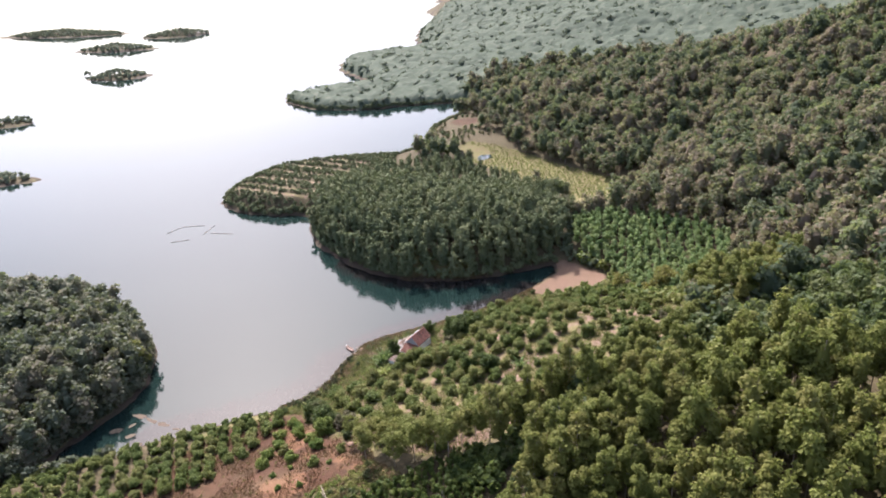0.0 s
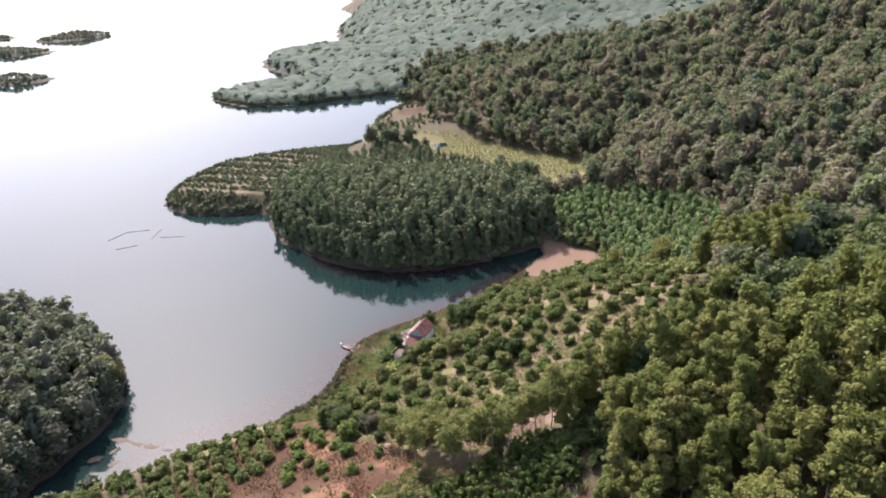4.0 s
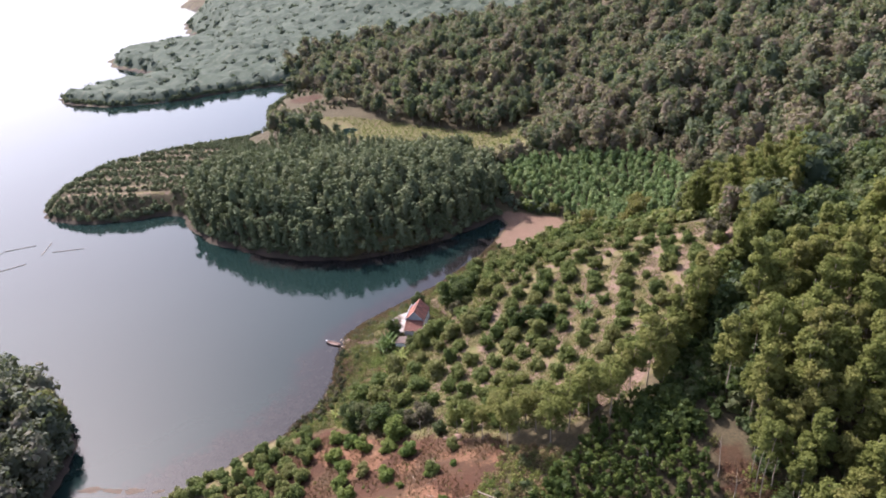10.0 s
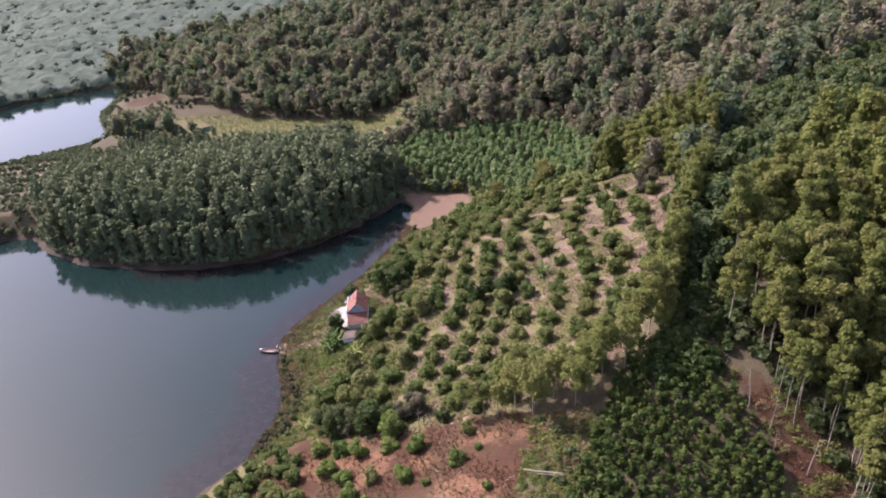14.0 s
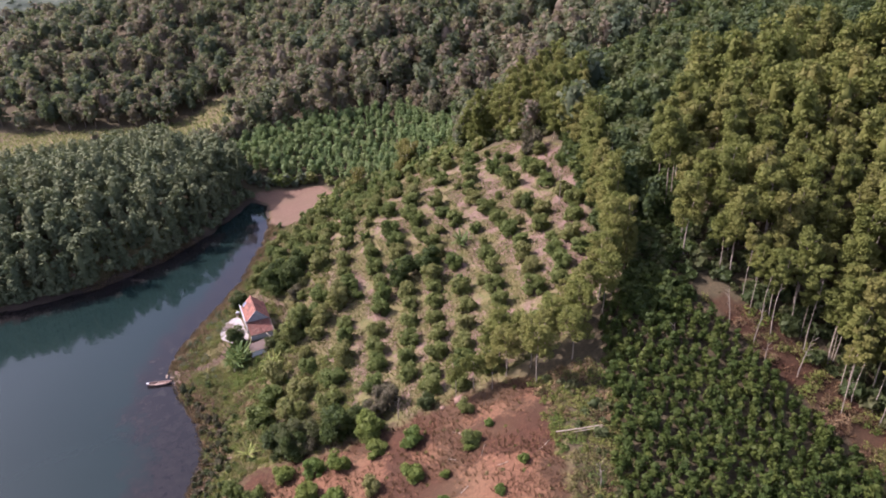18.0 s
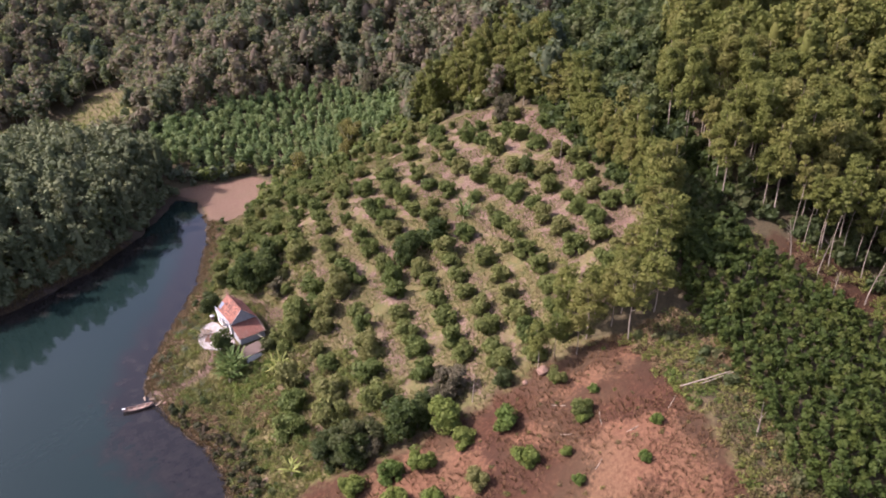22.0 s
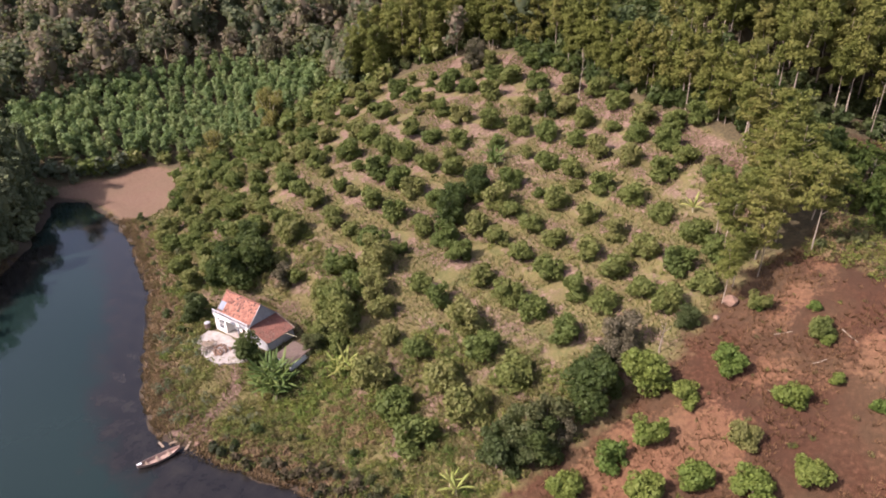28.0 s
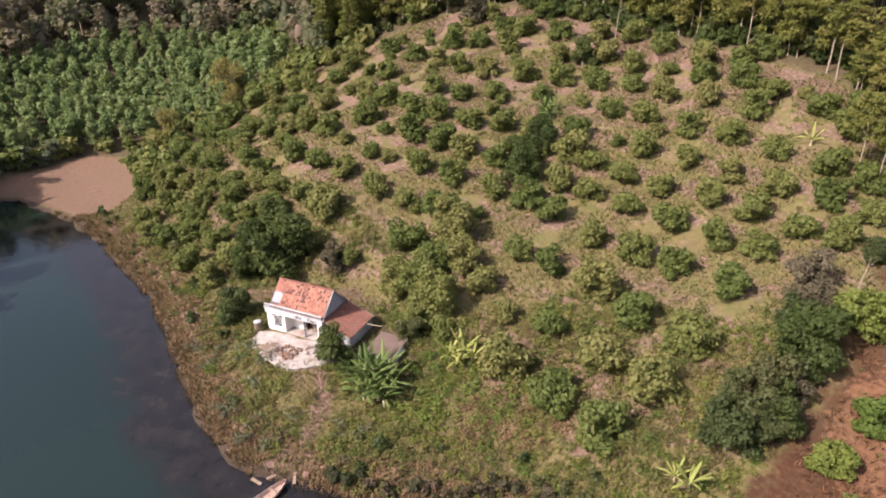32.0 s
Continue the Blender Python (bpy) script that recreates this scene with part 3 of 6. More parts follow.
# ---------------------------------------------------------------- plants
def sprays(rng, blobs, n, size, up=0.5, slim=0.42, corners=4):
    """n leaf sprays, each a bent four-cornered (or plain three-cornered) blade, in the shells of blobs (x, y, z, rx, ry, rz)."""
    blobs = np.asarray(blobs, float)
    w = (blobs[:, 3] * blobs[:, 4] * blobs[:, 5]) ** 0.67
    k = rng.choice(len(blobs), n, p=w / w.sum())
    d = rng.normal(size=(n, 3))
    d /= np.linalg.norm(d, axis=1, keepdims=True)
    r = 0.5 + 0.55 * np.sqrt(rng.random(n))
    c = blobs[k, :3] + d * blobs[k, 3:] * r[:, None]
    nor = d + 0.7 * rng.normal(size=(n, 3)) + [0, 0, up]
    nor /= np.linalg.norm(nor, axis=1, keepdims=True)
    t = np.cross(nor, rng.normal(size=(n, 3)))
    t /= np.linalg.norm(t, axis=1, keepdims=True) + 1e-9
    b = np.cross(nor, t)
    s = size * (0.6 + 0.8 * rng.random(n))[:, None]
    if corners == 3:
        v = np.stack([c - t * s * 0.9 - b * s * slim, c + t * s * 1.1 - b * s * slim * 0.6, c + b * s * slim * 2.4 - nor * s * 0.15], 1)
        return v.reshape(-1, 3), np.arange(3 * n).reshape(-1, 3)
    v = np.stack([c - t * s, c + b * s * slim * 1.6 - nor * s * 0.2, c + t * s, c - b * s * slim * 1.6 - nor * s * 0.2], 1)
    return v.reshape(-1, 3), np.arange(4 * n).reshape(-1, 4)


def lobes(rng, n, r, z0, z1, fat=0.45, taper=0.0, flat=0.8):
    """Lobes of a crown of radius r between two heights."""
    out = []
    for k in range(n):
        a, h = rng.random() * 6.283, (k + 0.5) / n
        reach = r * (1 - fat) * math.sqrt(rng.random()) * (1 - taper * h)
        f = r * fat * (0.75 + 0.5 * rng.random()) * (1 - 0.6 * taper * h)
        out.append((reach * math.cos(a), reach * math.sin(a), z0 + (z1 - z0) * h, f, f, f * flat))
    return out


def heart(leaf, r, z0, z1, sides=7, rings=4):
    """Adds a hidden solid core, an uneven rounded mass, to a crown's sprays to block light."""
    rg = np.random.default_rng(int(r * 100) + int(z1 * 100))
    a, h = np.meshgrid(np.arange(sides) * 2 * np.pi / sides, (np.arange(rings) + 0.5) / rings)
    w = r * np.sqrt(np.clip(1 - (2 * h - 1) ** 2, 0.05, 1)) * rg.uniform(0.8, 1.15, h.shape)
    v = np.stack([w * np.cos(a), w * np.sin(a), z0 + (z1 - z0) * h], -1).reshape(-1, 3)
    v = np.concatenate([v, [[0, 0, z1]]])
    top = len(v) - 1
    f = []
    for i in range(rings - 1):
        for k in range(sides):
            p, q = i * sides + k, i * sides + (k + 1) % sides
            f += [(p, q, q + sides), (p, q + sides, p + sides)]
    f += [((rings - 1) * sides + k, (rings - 1) * sides + (k + 1) % sides, top) for k in range(sides)]
    return joined([leaf, (v, np.array(f))])


def stem(rng, height, r, limbs, crown_z, crown_r, lean=0.05, sides=6):
    """A tapered, slightly crooked trunk with limbs."""
    dx, dy = rng.normal(size=2) * lean * height
    forks = [crown_z + (height - crown_z) * (k + 0.3) / limbs * 0.8 for k in range(limbs)]
    zs = np.array(sorted(set(np.linspace(-0.4, height, 6)) | set(forks)))
    s = np.clip(zs, 0, None) / height
    pts = np.stack([dx * s**1.5 + 0.02 * height * np.sin(5 * s + dx), dy * s**1.5 + 0.02 * height * np.cos(4 * s) * s, zs], 1)
    verts, faces = tube(pts, r * (1.15 - 0.9 * np.clip(s, 0, 1)), sides)
    verts, faces = [np.asarray(verts, float)], [np.asarray(faces)]
    n = len(verts[0])
    for h in forks:
        a = rng.random() * 6.283
        ring = int(np.argmin(np.abs(zs - h)))
        o = pts[ring]
        e = o + [crown_r * 0.75 * math.cos(a), crown_r * 0.75 * math.sin(a), crown_r * 0.6]
        v, f = tube([o, (o + e) / 2 + [0, 0, -0.05 * crown_r], e], [r * 0.45, r * 0.3, r * 0.1], 4)
        v, f = np.asarray(v, float), np.asarray(f)
        # the limb grows out of the trunk's own ring
        own = np.concatenate([ring * sides + np.array([0, 1, sides // 2, sides // 2 + 1]), np.arange(n, n + len(v) - 4)])
        verts.append(v[4:]), faces.append(own[f])
        n += len(v) - 4
    return np.concatenate(verts), np.concatenate(faces)


def tree_kind(seed, kind):
    """Leaves and wood of one tree of a kind, standing at the origin."""
    rng = np.random.default_rng(seed)
    u = rng.random()
    if kind == "orchard":
        h = 2.5 + 0.6 * u
        leaf = sprays(rng, lobes(rng, 22, 2.15, 0.35, h - 0.5, 0.32, 0.15), 2500, 0.178, 0.6, 0.42, corners=3)
        wood = stem(rng, 1.3, 0.09, 4, 0.3, 1.1)
    elif kind == "broad":
        leaf = sprays(rng, lobes(rng, 26, 2.7, 0.6, 4.2, 0.31, 0.15), 4200, 0.172, 0.5, 0.42, corners=3)
        wood = stem(rng, 2.6, 0.15, 5, 0.5, 1.9)
    elif kind == "acacia":
        h = 13.5 + 3.0 * u
        leaf = sprays(rng, lobes(rng, 34, 3.0, h * 0.46, h - 0.8, 0.30, 0.30), 3500, 0.205, 0.8, 0.42, corners=3)
        wood = stem(rng, h * 0.93, 0.12, 7, h * 0.50, 2.0, 0.035)
    elif kind == "acacia_thin":
        h = 10.5 + 2.5 * u
        leaf = sprays(rng, lobes(rng, 30, 3.5, h * 0.46, h - 0.6, 0.28, 0.25, 0.42), 2300, 0.20, 1.2, 0.42, corners=3)
        wood = stem(rng, h * 0.93, 0.10, 8, h * 0.40, 2.2, 0.035)
    elif kind == "acacia_pole":
        h = 12.5 + 3.0 * u
        leaf = sprays(rng, lobes(rng, 20, 2.2, h * 0.62, h - 0.6, 0.28, 0.25, 0.6), 1500, 0.20, 1.0, 0.42, corners=3)
        wood = stem(rng, h * 0.93, 0.075, 6, h * 0.48, 1.8, 0.06)
    elif kind == "acacia_full":
        h = 12.0 + 3.0 * u
        leaf = sprays(rng, lobes(rng, 40, 3.1, h * 0.20, h - 0.7, 0.29, 0.35), 3600, 0.215, 0.9, 0.42, corners=3)
        wood = stem(rng, h * 0.93, 0.11, 7, h * 0.35, 2.0, 0.04)
    elif kind == "acacia_far":
        h = 13.5 + 3.0 * u
        leaf = heart(sprays(rng, lobes(rng, 22, 3.0, h * 0.44, h - 0.9, 0.34, 0.35), 820, 0.35, 0.7, 0.42, corners=3), 1.1, h * 0.5, h - 2.2, 6)
        wood = stem(rng, h * 0.9, 0.13, 2, h * 0.45, 2.0, 0.02, 4)
    elif kind == "forest":
        h = 8.5 + 4.5 * u
        leaf = heart(sprays(rng, lobes(rng, 11, 4.1, h * 0.25, h - 1.4, 0.42, 0.2), 380, 0.55, 0.8, 0.45, corners=3), 1.7, h * 0.3, h - 2.2)
        wood = stem(rng, h * 0.8, 0.2, 1, h * 0.4, 2.0, 0.05, 4)
    elif kind == "forest_far":
        h = 8.5 + 4.0 * u
        leaf = heart(sprays(rng, lobes(rng, 10, 4.5, h * 0.25, h - 1.3, 0.42, 0.2), 260, 0.66, 1.0, 0.45, corners=3), 2.0, h * 0.3, h - 2.2, 6)
        wood = stem(rng, h * 0.7, 0.2, 0, 1, 1, 0.05, 3)
    elif kind == "bamboo":
        h = 6.5 + 1.5 * u
        leaf = sprays(rng, lobes(rng, 20, 3.0, 1.2, h - 0.8, 0.30, -0.2), 1900, 0.24, 0.2, 0.3, corners=3)
        wood = joined([tube([(0.5 * math.cos(a), 0.5 * math.sin(a), -0.3), (0.9 * math.cos(a), 0.9 * math.sin(a), h * 0.5), (2.2 * math.cos(a), 2.2 * math.sin(a), h * 0.9)], [0.06, 0.05, 0.02], 5)
                       for a in np.arange(9) * 0.7])
    elif kind == "far":
        h = 6.5 + 3.0 * u
        leaf = heart(sprays(rng, lobes(rng, 8, 5.5, h * 0.1, h - 1.5, 0.42, 0.1), 60, 1.35, 1.2, 0.5, corners=3), 3.4, 0, h - 1.8, 6, 3)
        wood = stem(rng, h * 0.5, 0.25, 0, 1, 1, 0.02, 3)
    elif kind == "plantation":
        h = 5.0 + 1.4 * u
        leaf = sprays(rng, lobes(rng, 9, 1.75, 1.2, h - 0.5, 0.50, 0.35), 300, 0.32, 0.9, 0.42, corners=3)
        wood = stem(rng, h * 0.8, 0.06, 0, 1, 1, 0.02, 4)
    elif kind == "headland":
        h = 10.4 + 2.6 * u
        leaf = heart(sprays(rng, lobes(rng, 12, 3.5, h * 0.14, h - 1.0, 0.42, 0.30), 380, 0.46, 0.7, 0.42, corners=3), 1.35, h * 0.15, h - 2.4)
        wood = stem(rng, h * 0.8, 0.12, 0, 1, 1, 0.03, 4)
    elif kind == "headland_rim":
        h = 12.0 + 2.4 * u
        leaf = heart(sprays(rng, lobes(rng, 18, 3.2, 0.5, h - 0.9, 0.38, 0.15), 560, 0.46, 0.6, 0.42, corners=3), 1.1, 0.6, h - 2.6)
        wood = stem(rng, h * 0.8, 0.12, 0, 1, 1, 0.03, 4)
    elif kind == "bush":
        leaf = sprays(rng, lobes(rng, 6, 1.3, 0.4, 1.7, 0.5), 110, 0.36, 0.5, 0.42, corners=3)
        wood = stem(rng, 0.9, 0.06, 0, 1, 1, 0.02, 4)
    elif kind == "sapling":
        h = 2.1 + 0.8 * u
        leaf = sprays(rng, lobes(rng, 6, 0.95, 0.4, h - 0.3, 0.46, 0.3), 120, 0.25, 0.8, 0.4, corners=3)
        wood = stem(rng, h * 0.8, 0.03, 0, 1, 1, 0.03, 3)
    elif kind == "weed":
        leaf = sprays(rng, lobes(rng, 7, 0.9, 0.0, 0.5, 0.42), 110, 0.11, 0.9, 0.34, corners=3)
        wood = stem(rng, 0.5, 0.02, 0, 1, 1, 0.02, 3)
    return leaf, wood


KINDS = {}


def kind_set(kind, n, seed):
    if kind not in KINDS:
        KINDS[kind] = [tree_kind(seed + k, kind) for k in range(n)]
    return KINDS[kind]


TREE_NO = [0]


def single_tree(name, kind, x, y, size, leaf_mat, bark, label, category, group="", seeds=6):
    """One tree as a thing with its trunk and its crown; alike trees share their meshes."""
    key = (kind, leaf_mat.name, bark.name)
    if key not in KINDS:
        KINDS[key] = [(mesh_of("crown", *leaf, [leaf_mat]), mesh_of("trunk", *wood, [bark], smooth=True)) for leaf, wood in kind_set(kind, seeds, 10)]
    TREE_NO[0] += 1
    rng = np.random.default_rng(1000 + TREE_NO[0])
    crown, trunk = KINDS[key][int(rng.integers(len(KINDS[key])))]
    root = new(name)
    root.empty_display_size = 0.3
    s = size * (0.92 + 0.16 * rng.random())
    root.matrix_basis = pose(x, y, float(land(x, y)), 0, 0, rng.random() * 360) @ Matrix.Diagonal((s, s, s * (0.9 + 0.2 * rng.random()), 1))
    under("trunk", trunk, root), under("crown", crown, root)
    return tagged(root, label, category, group)


def stand(name, kind, xy, leaf_mat, bark, label, category, size=(0.85, 1.2), variants=6, seed=7, tints=(0.0, 1.0), patchy=0.0):
    """Many trees in one object, each with a tint of its own."""
    rng = np.random.default_rng(seed)
    xy = np.asarray(xy, float)
    z = land(xy[:, 0], xy[:, 1])
    which = rng.integers(variants, size=len(xy))
    vs, fs, ts, ms, n = [], [], [], [], 0
    for k, (leaf, wood) in enumerate(kind_set(kind, variants, 10)):
        at = np.flatnonzero(which == k)
        if not len(at):
            continue
        a, s = rng.random(len(at)) * 6.283, size[0] + (size[1] - size[0]) * rng.random(len(at))
        tint = tints[0] + (tints[1] - tints[0]) * np.clip(0.5 + patchy * 0.62 * ripple(xy[at, 0], xy[at, 1], 2.3, seed * 0.7) + (1 - 0.6 * patchy) * (rng.random(len(at)) - 0.5), 0.02, 0.98)
        c, d = np.cos(a) * s, np.sin(a) * s
        for slot, (v, f) in enumerate((leaf, wood)):
            f = f if f.shape[1] == 3 else np.concatenate([f[:, :3], f[:, [0, 2, 3]]])
            p = np.stack([c[:, None] * v[None, :, 0] - d[:, None] * v[None, :, 1] + xy[at, 0, None],
                          d[:, None] * v[None, :, 0] + c[:, None] * v[None, :, 1] + xy[at, 1, None],
                          s[:, None] * v[None, :, 2] + z[at, None]], -1)
            vs.append(p.reshape(-1, 3)), fs.append((f[None] + n + (np.arange(len(at)) * len(v))[:, None, None]).reshape(-1, 3))
            ts.append(np.repeat(tint, len(v))), ms.append(np.full(len(at) * len(f), slot))
            n += len(at) * len(v)
    me = mesh_of(name, np.concatenate(vs), np.concatenate(fs), [leaf_mat, bark], np.concatenate(ms), tint=np.concatenate(ts))
    return tagged(new(name, me), label, category, kind="stuff")


def scatter(rng, x0, x1, y0, y1, step, keep, jitter=0.42, turn=0.0, edge=0.6):
    """A jittered grid of places, kept where keep(x, y, d) holds on land; turn in degrees."""
    n = int(max(x1 - x0, y1 - y0) / step) + 2
    g = (np.arange(-n, n + 1) * step)
    u, v = np.meshgrid(g, g)
    c, s = math.cos(radians(turn)), math.sin(radians(turn))
    x, y = (x0 + x1) / 2 + c * u - s * v, (y0 + y1) / 2 + s * u + c * v
    x, y = x + rng.uniform(-jitter, jitter, x.shape) * step, y + rng.uniform(-jitter, jitter, x.shape) * step
    ok = (x > x0) & (x < x1) & (y > y0) & (y < y1)
    x, y = x[ok], y[ok]
    d = shore_distance(x, y)
    ok = (d > edge) & keep(x, y, d)
    return np.stack([x[ok], y[ok]], 1)


rng = np.random.default_rng(42)

# ---------------------------------------------------------------- the orchard
TOP_ROWS = [
    (77.7, -4.3), (75.4, -14.8), (73.4, -21), (71.1, -7.8), (70.4, -11.7), (66.9, -18.7), (65.9, -25.3), (63.5, -31.1), (58.6, -35.7), (66.8, 0.9),
    (66.5, -3.9), (63.7, -9.7), (58.4, -19), (57.9, -26.6), (56.7, -2.3), (53.9, -7.8), (52.7, -14.2), (51.1, -20.3), (49.6, -25.5), (53.6, -31.2),
    (48, -31.3), (52.2, -41.1), (50.2, -46.6), (51.3, -50.3), (70, 14.1), (63.6, 7.3), (60.7, 2.2), (73.1, 21.7), (57, 11), (62.7, 22.5), (48.5,
    11.8), (48.3, 19.2), (52.6, 27.1), (48.1, 0.3), (50.5, 40), (48.9, 44.1), (55.8, 33.5), (68.4, 44.1), (64, 47.4), (56.1, 45.7), (48.8, 48.3),
    (51.4, 35.5), (69.9, 40.3), (69.5, 34.6), (77.1, 28.7), (67.6, 21.8),
]
UPPER_ROWS = [
    (44.7, -35.7), (47.8, -41.1), (44.9, -46.3), (41.2, -49.6), (41.6, -41.5), (37.6, -47.1), (46.7, -5), (46, -10.3), (41.3, -27.9), (39, -33),
    (38.2, -7.6), (37.8, -12.7), (35.1, -38.7), (31.8, -43.5), (35.1, -54.4), (35.3, -59.4), (33.6, -4.5), (31.7, -8.1), (36.1, -23.8), (31.3, -32.8),
    (45.3, 7.4), (42.4, 20.1), (38.7, 15.5), (39.9, 9), (35.1, 0.4), (33.4, -3.6), (41, -2.1), (41.6, 2.2), (45.7, 29.4), (33.6, 18.8), (30.1, 13.5),
    (30.8, 23.3), (37.9, 29.3), (44, 43.7), (37.9, 43.1), (31.8, 33.4), (33, 46.1), (43.1, 24.4), (39.2, 23.4), (37, 31.8), (39, 36.7), (34, 43), (37,
    37.9),
]
LOWER_ROWS = [
    (28.1, -48.2), (29.8, -12.9), (28.8, -26.4), (28.6, -38), (24.8, -42.9), (22.8, -53.1), (19.2, -56.6), (25.7, -7.7), (23.6, -13.9), (21.1, -18.8),
    (24.9, -22.4), (18.5, -21.8), (23, -26), (26.1, -30.4), (23.1, -34.9), (19.8, -31), (16.7, -35.6), (20.3, -40.2), (16.8, -44.4), (20.8, -47.4),
    (17.6, -52), (28.1, -2.3), (26, -7.2), (27.1, 8.5), (26.1, 18.5), (25.9, 26), (20.9, 20.8), (18.4, 16), (22.6, 13.3), (23.2, 2.3), (20.4, -2.6),
    (27.6, 38.2), (24.1, 32.5), (23.4, 39.6), (18.6, 35.8), (17.8, 28.6), (15.2, 22.8), (19.4, 21.3), (26.8, 39.7), (22.8, 34.4),
]
HOUSE_ROWS = [
    (14, -55.6), (14.7, -27.2), (13.3, -40.4), (12.9, -48.7), (10.5, -52), (10.7, -44.5), (10.4, 24.8), (7.5, 19.7), (12, -18.6), (9.8, -22.5), (11.4,
    -32), (9.5, -36), (12.3, -40.1), (9.6, -44.6), (6.7, -15.2), (0.9, -23.6), (5.4, -41.2),
]
CLEARING_BUSHES = [
    (1.9, -59.4), (-1.6, -65), (-2.2, -55.6), (-7.5, -53.3), (-10.2, -50.2), (-10.9, -57.9), (-10.9, -62.8), (-8.9, -67.3), (-14.1, -46.7), (-13.4,
    -53.8),
]
SMALL_BUSHES = [
    (51.5, -36.7), (39.8, -53.5), (35, 10.9), (31, 5.6), (30.1, 2.6), (36.6, 5.1), (14.2, 7), (11.8, 2.2), (0.1, -12.3), (9.2, -5.9), (2.6, -18.9),
    (-6.5, -61.6), (7, -67.6), (10.5, -61.6),
]
LARGE_BUSHES = [
    (30.4, -56.5), (30.4, -23.1), (64.9, 29.1), (19.7, 8.6), (15.5, 17), (14.4, 13), (13.5, -4.8), (18.6, -7.6), (10.8, 17.5), (9.3, 11.8), (10.4,
    -9.5), (6.7, -27.6), (2, -13.7), (2.5, -32), (-1.1, -37), (-4.1, -19.7), (-7.5, -24.6), (-3.3, -29.2), (-6.8, -33.8), (-11.3, -29.5),
]

PLANTED = []


def fruit_trees(places, size, label, mat=None, name="fruit_tree", kind="orchard"):
    for x, y in places:
        if any(math.hypot(x - a, y - b) < 2.7 for a, b in PLANTED):
            continue
        PLANTED.append((x, y))
        single_tree(name, kind, x, y, size, mat or M_ORCHARD, M_BARK, label, "fruit tree", "fruit trees in the orchard")


fruit_trees(TOP_ROWS, 1.16, "round green fruit tree in a terraced hillside row")
fruit_trees(UPPER_ROWS, 1.14, "round green fruit tree on dry grassy slope")
fruit_trees(LOWER_ROWS, 1.10, "low bushy green fruit tree on the grassy slope")
fruit_trees(HOUSE_ROWS, 1.05, "bushy green fruit tree near the house")
fruit_trees(SMALL_BUSHES, 0.75, "small young fruit tree on bare soil")
fruit_trees(LARGE_BUSHES, 1.35, "large dense dark green fruit tree")
for x, y in CLEARING_BUSHES:
    single_tree("fruit_tree", "orchard", x, y, 0.95, M_BRIGHT, M_BARK, "yellow-green fruit tree on cleared red soil", "fruit tree", "fruit trees on the clearing")
for x, y in scatter(rng, 12, 80, -60, 45, 4.4, lambda x, y, d: (poly_distance(x, y, ORCHARD) > 5) & (x > 14), 0.3, 28):
    if min(math.hypot(x - a, y - b) for a, b in PLANTED) > 4.0:
        PLANTED.append((x, y))
        single_tree("fruit_tree", "orchard", x, y, rng.uniform(0.55, 0.9), M_ORCHARD, M_BARK, "small green fruit tree filling a gap in the rows", "fruit tree", "fruit trees in the orchard")
for x, y in ((10.6, -61.4), (10.7, -66.9), (6.0, -68.2), (9.0, -76.3), (3.9, -77.5), (1.1, -69.0), (-1.4, -72.4)):
    single_tree("fruit_tree", "orchard", x, y, 0.42, M_BRIGHT, M_BARK, "small new fruit sapling on cleared red soil", "fruit tree", "saplings on the clearing")
RIDGE = [(19, 40), (28, 45), (42, 49), (52, 40), (44, 30), (33, 24), (22, 13), (10, 9.5), (7, 15), (12, 21), (15, 29)]
taken = np.array(TOP_ROWS + UPPER_ROWS + LOWER_ROWS + HOUSE_ROWS + SMALL_BUSHES + LARGE_BUSHES)
for x, y in scatter(rng, 5, 55, 8, 50, 4.9, lambda x, y, d: in_poly(x, y, RIDGE), 0.25, 35):
    if np.min(np.hypot(taken[:, 0] - x, taken[:, 1] - y)) > 2.6:
        single_tree("fruit_tree", "orchard", x, y, rng.uniform(1.0, 1.25) if x < 34 else 1.0, M_ORCHARD, M_BARK, "large fruit tree merging into the dense rows above the beach", "fruit tree",
                    "merged fruit trees above the beach")
for x, y, s in ((9.6, 11.2, 1.25), (13.0, 10.4, 1.3), (16.2, 14.6, 1.2), (8.6, 14.4, 1.0), (11.6, 15.6, 1.15)):
    single_tree("broad_tree", "broad", x, y, s, M_DARK, M_BARK, "tall dense dark green tree behind the house", "tree", "dark trees behind the house")
for x, y, s in ((14.6, -10.4, 1.15), (6.4, -8.2, 1.1), (3.4, -10.6, 1.2), (1.6, -9.4, 0.8), (7.6, -5.2, 0.9), (9.6, -12.4, 1.0)):
    single_tree("broad_tree", "broad", x, y, s, M_ORCHARD, M_BARK, "leafy green tree on the slope beside the house", "tree", "green trees beside the house")
for x, y, s in ((32.9, -18.9, 1.2), (26.5, -17.1, 1.1), (57.1, -23.1, 1.0), (30.4, -16.4, 0.8)):
    single_tree("broad_tree", "broad", x, y, s, M_DARK, M_BARK, "tall dark green broadleaf tree among the fruit trees", "tree", "dark trees in the orchard")
for x, y, s in ((-10.3, -40.7, 1.05), (-8.3, -43.0, 1.15), (-12.7, -39.2, 1.0), (-11.6, -42.0, 0.85), (0.6, -46.6, 0.8), (8, -54.5, 0.65)):
    single_tree("broad_tree", "broad", x, y, s, M_GREY, M_BARK, "dull olive leafy tree at the clearing's edge", "tree", "olive trees at the clearing")
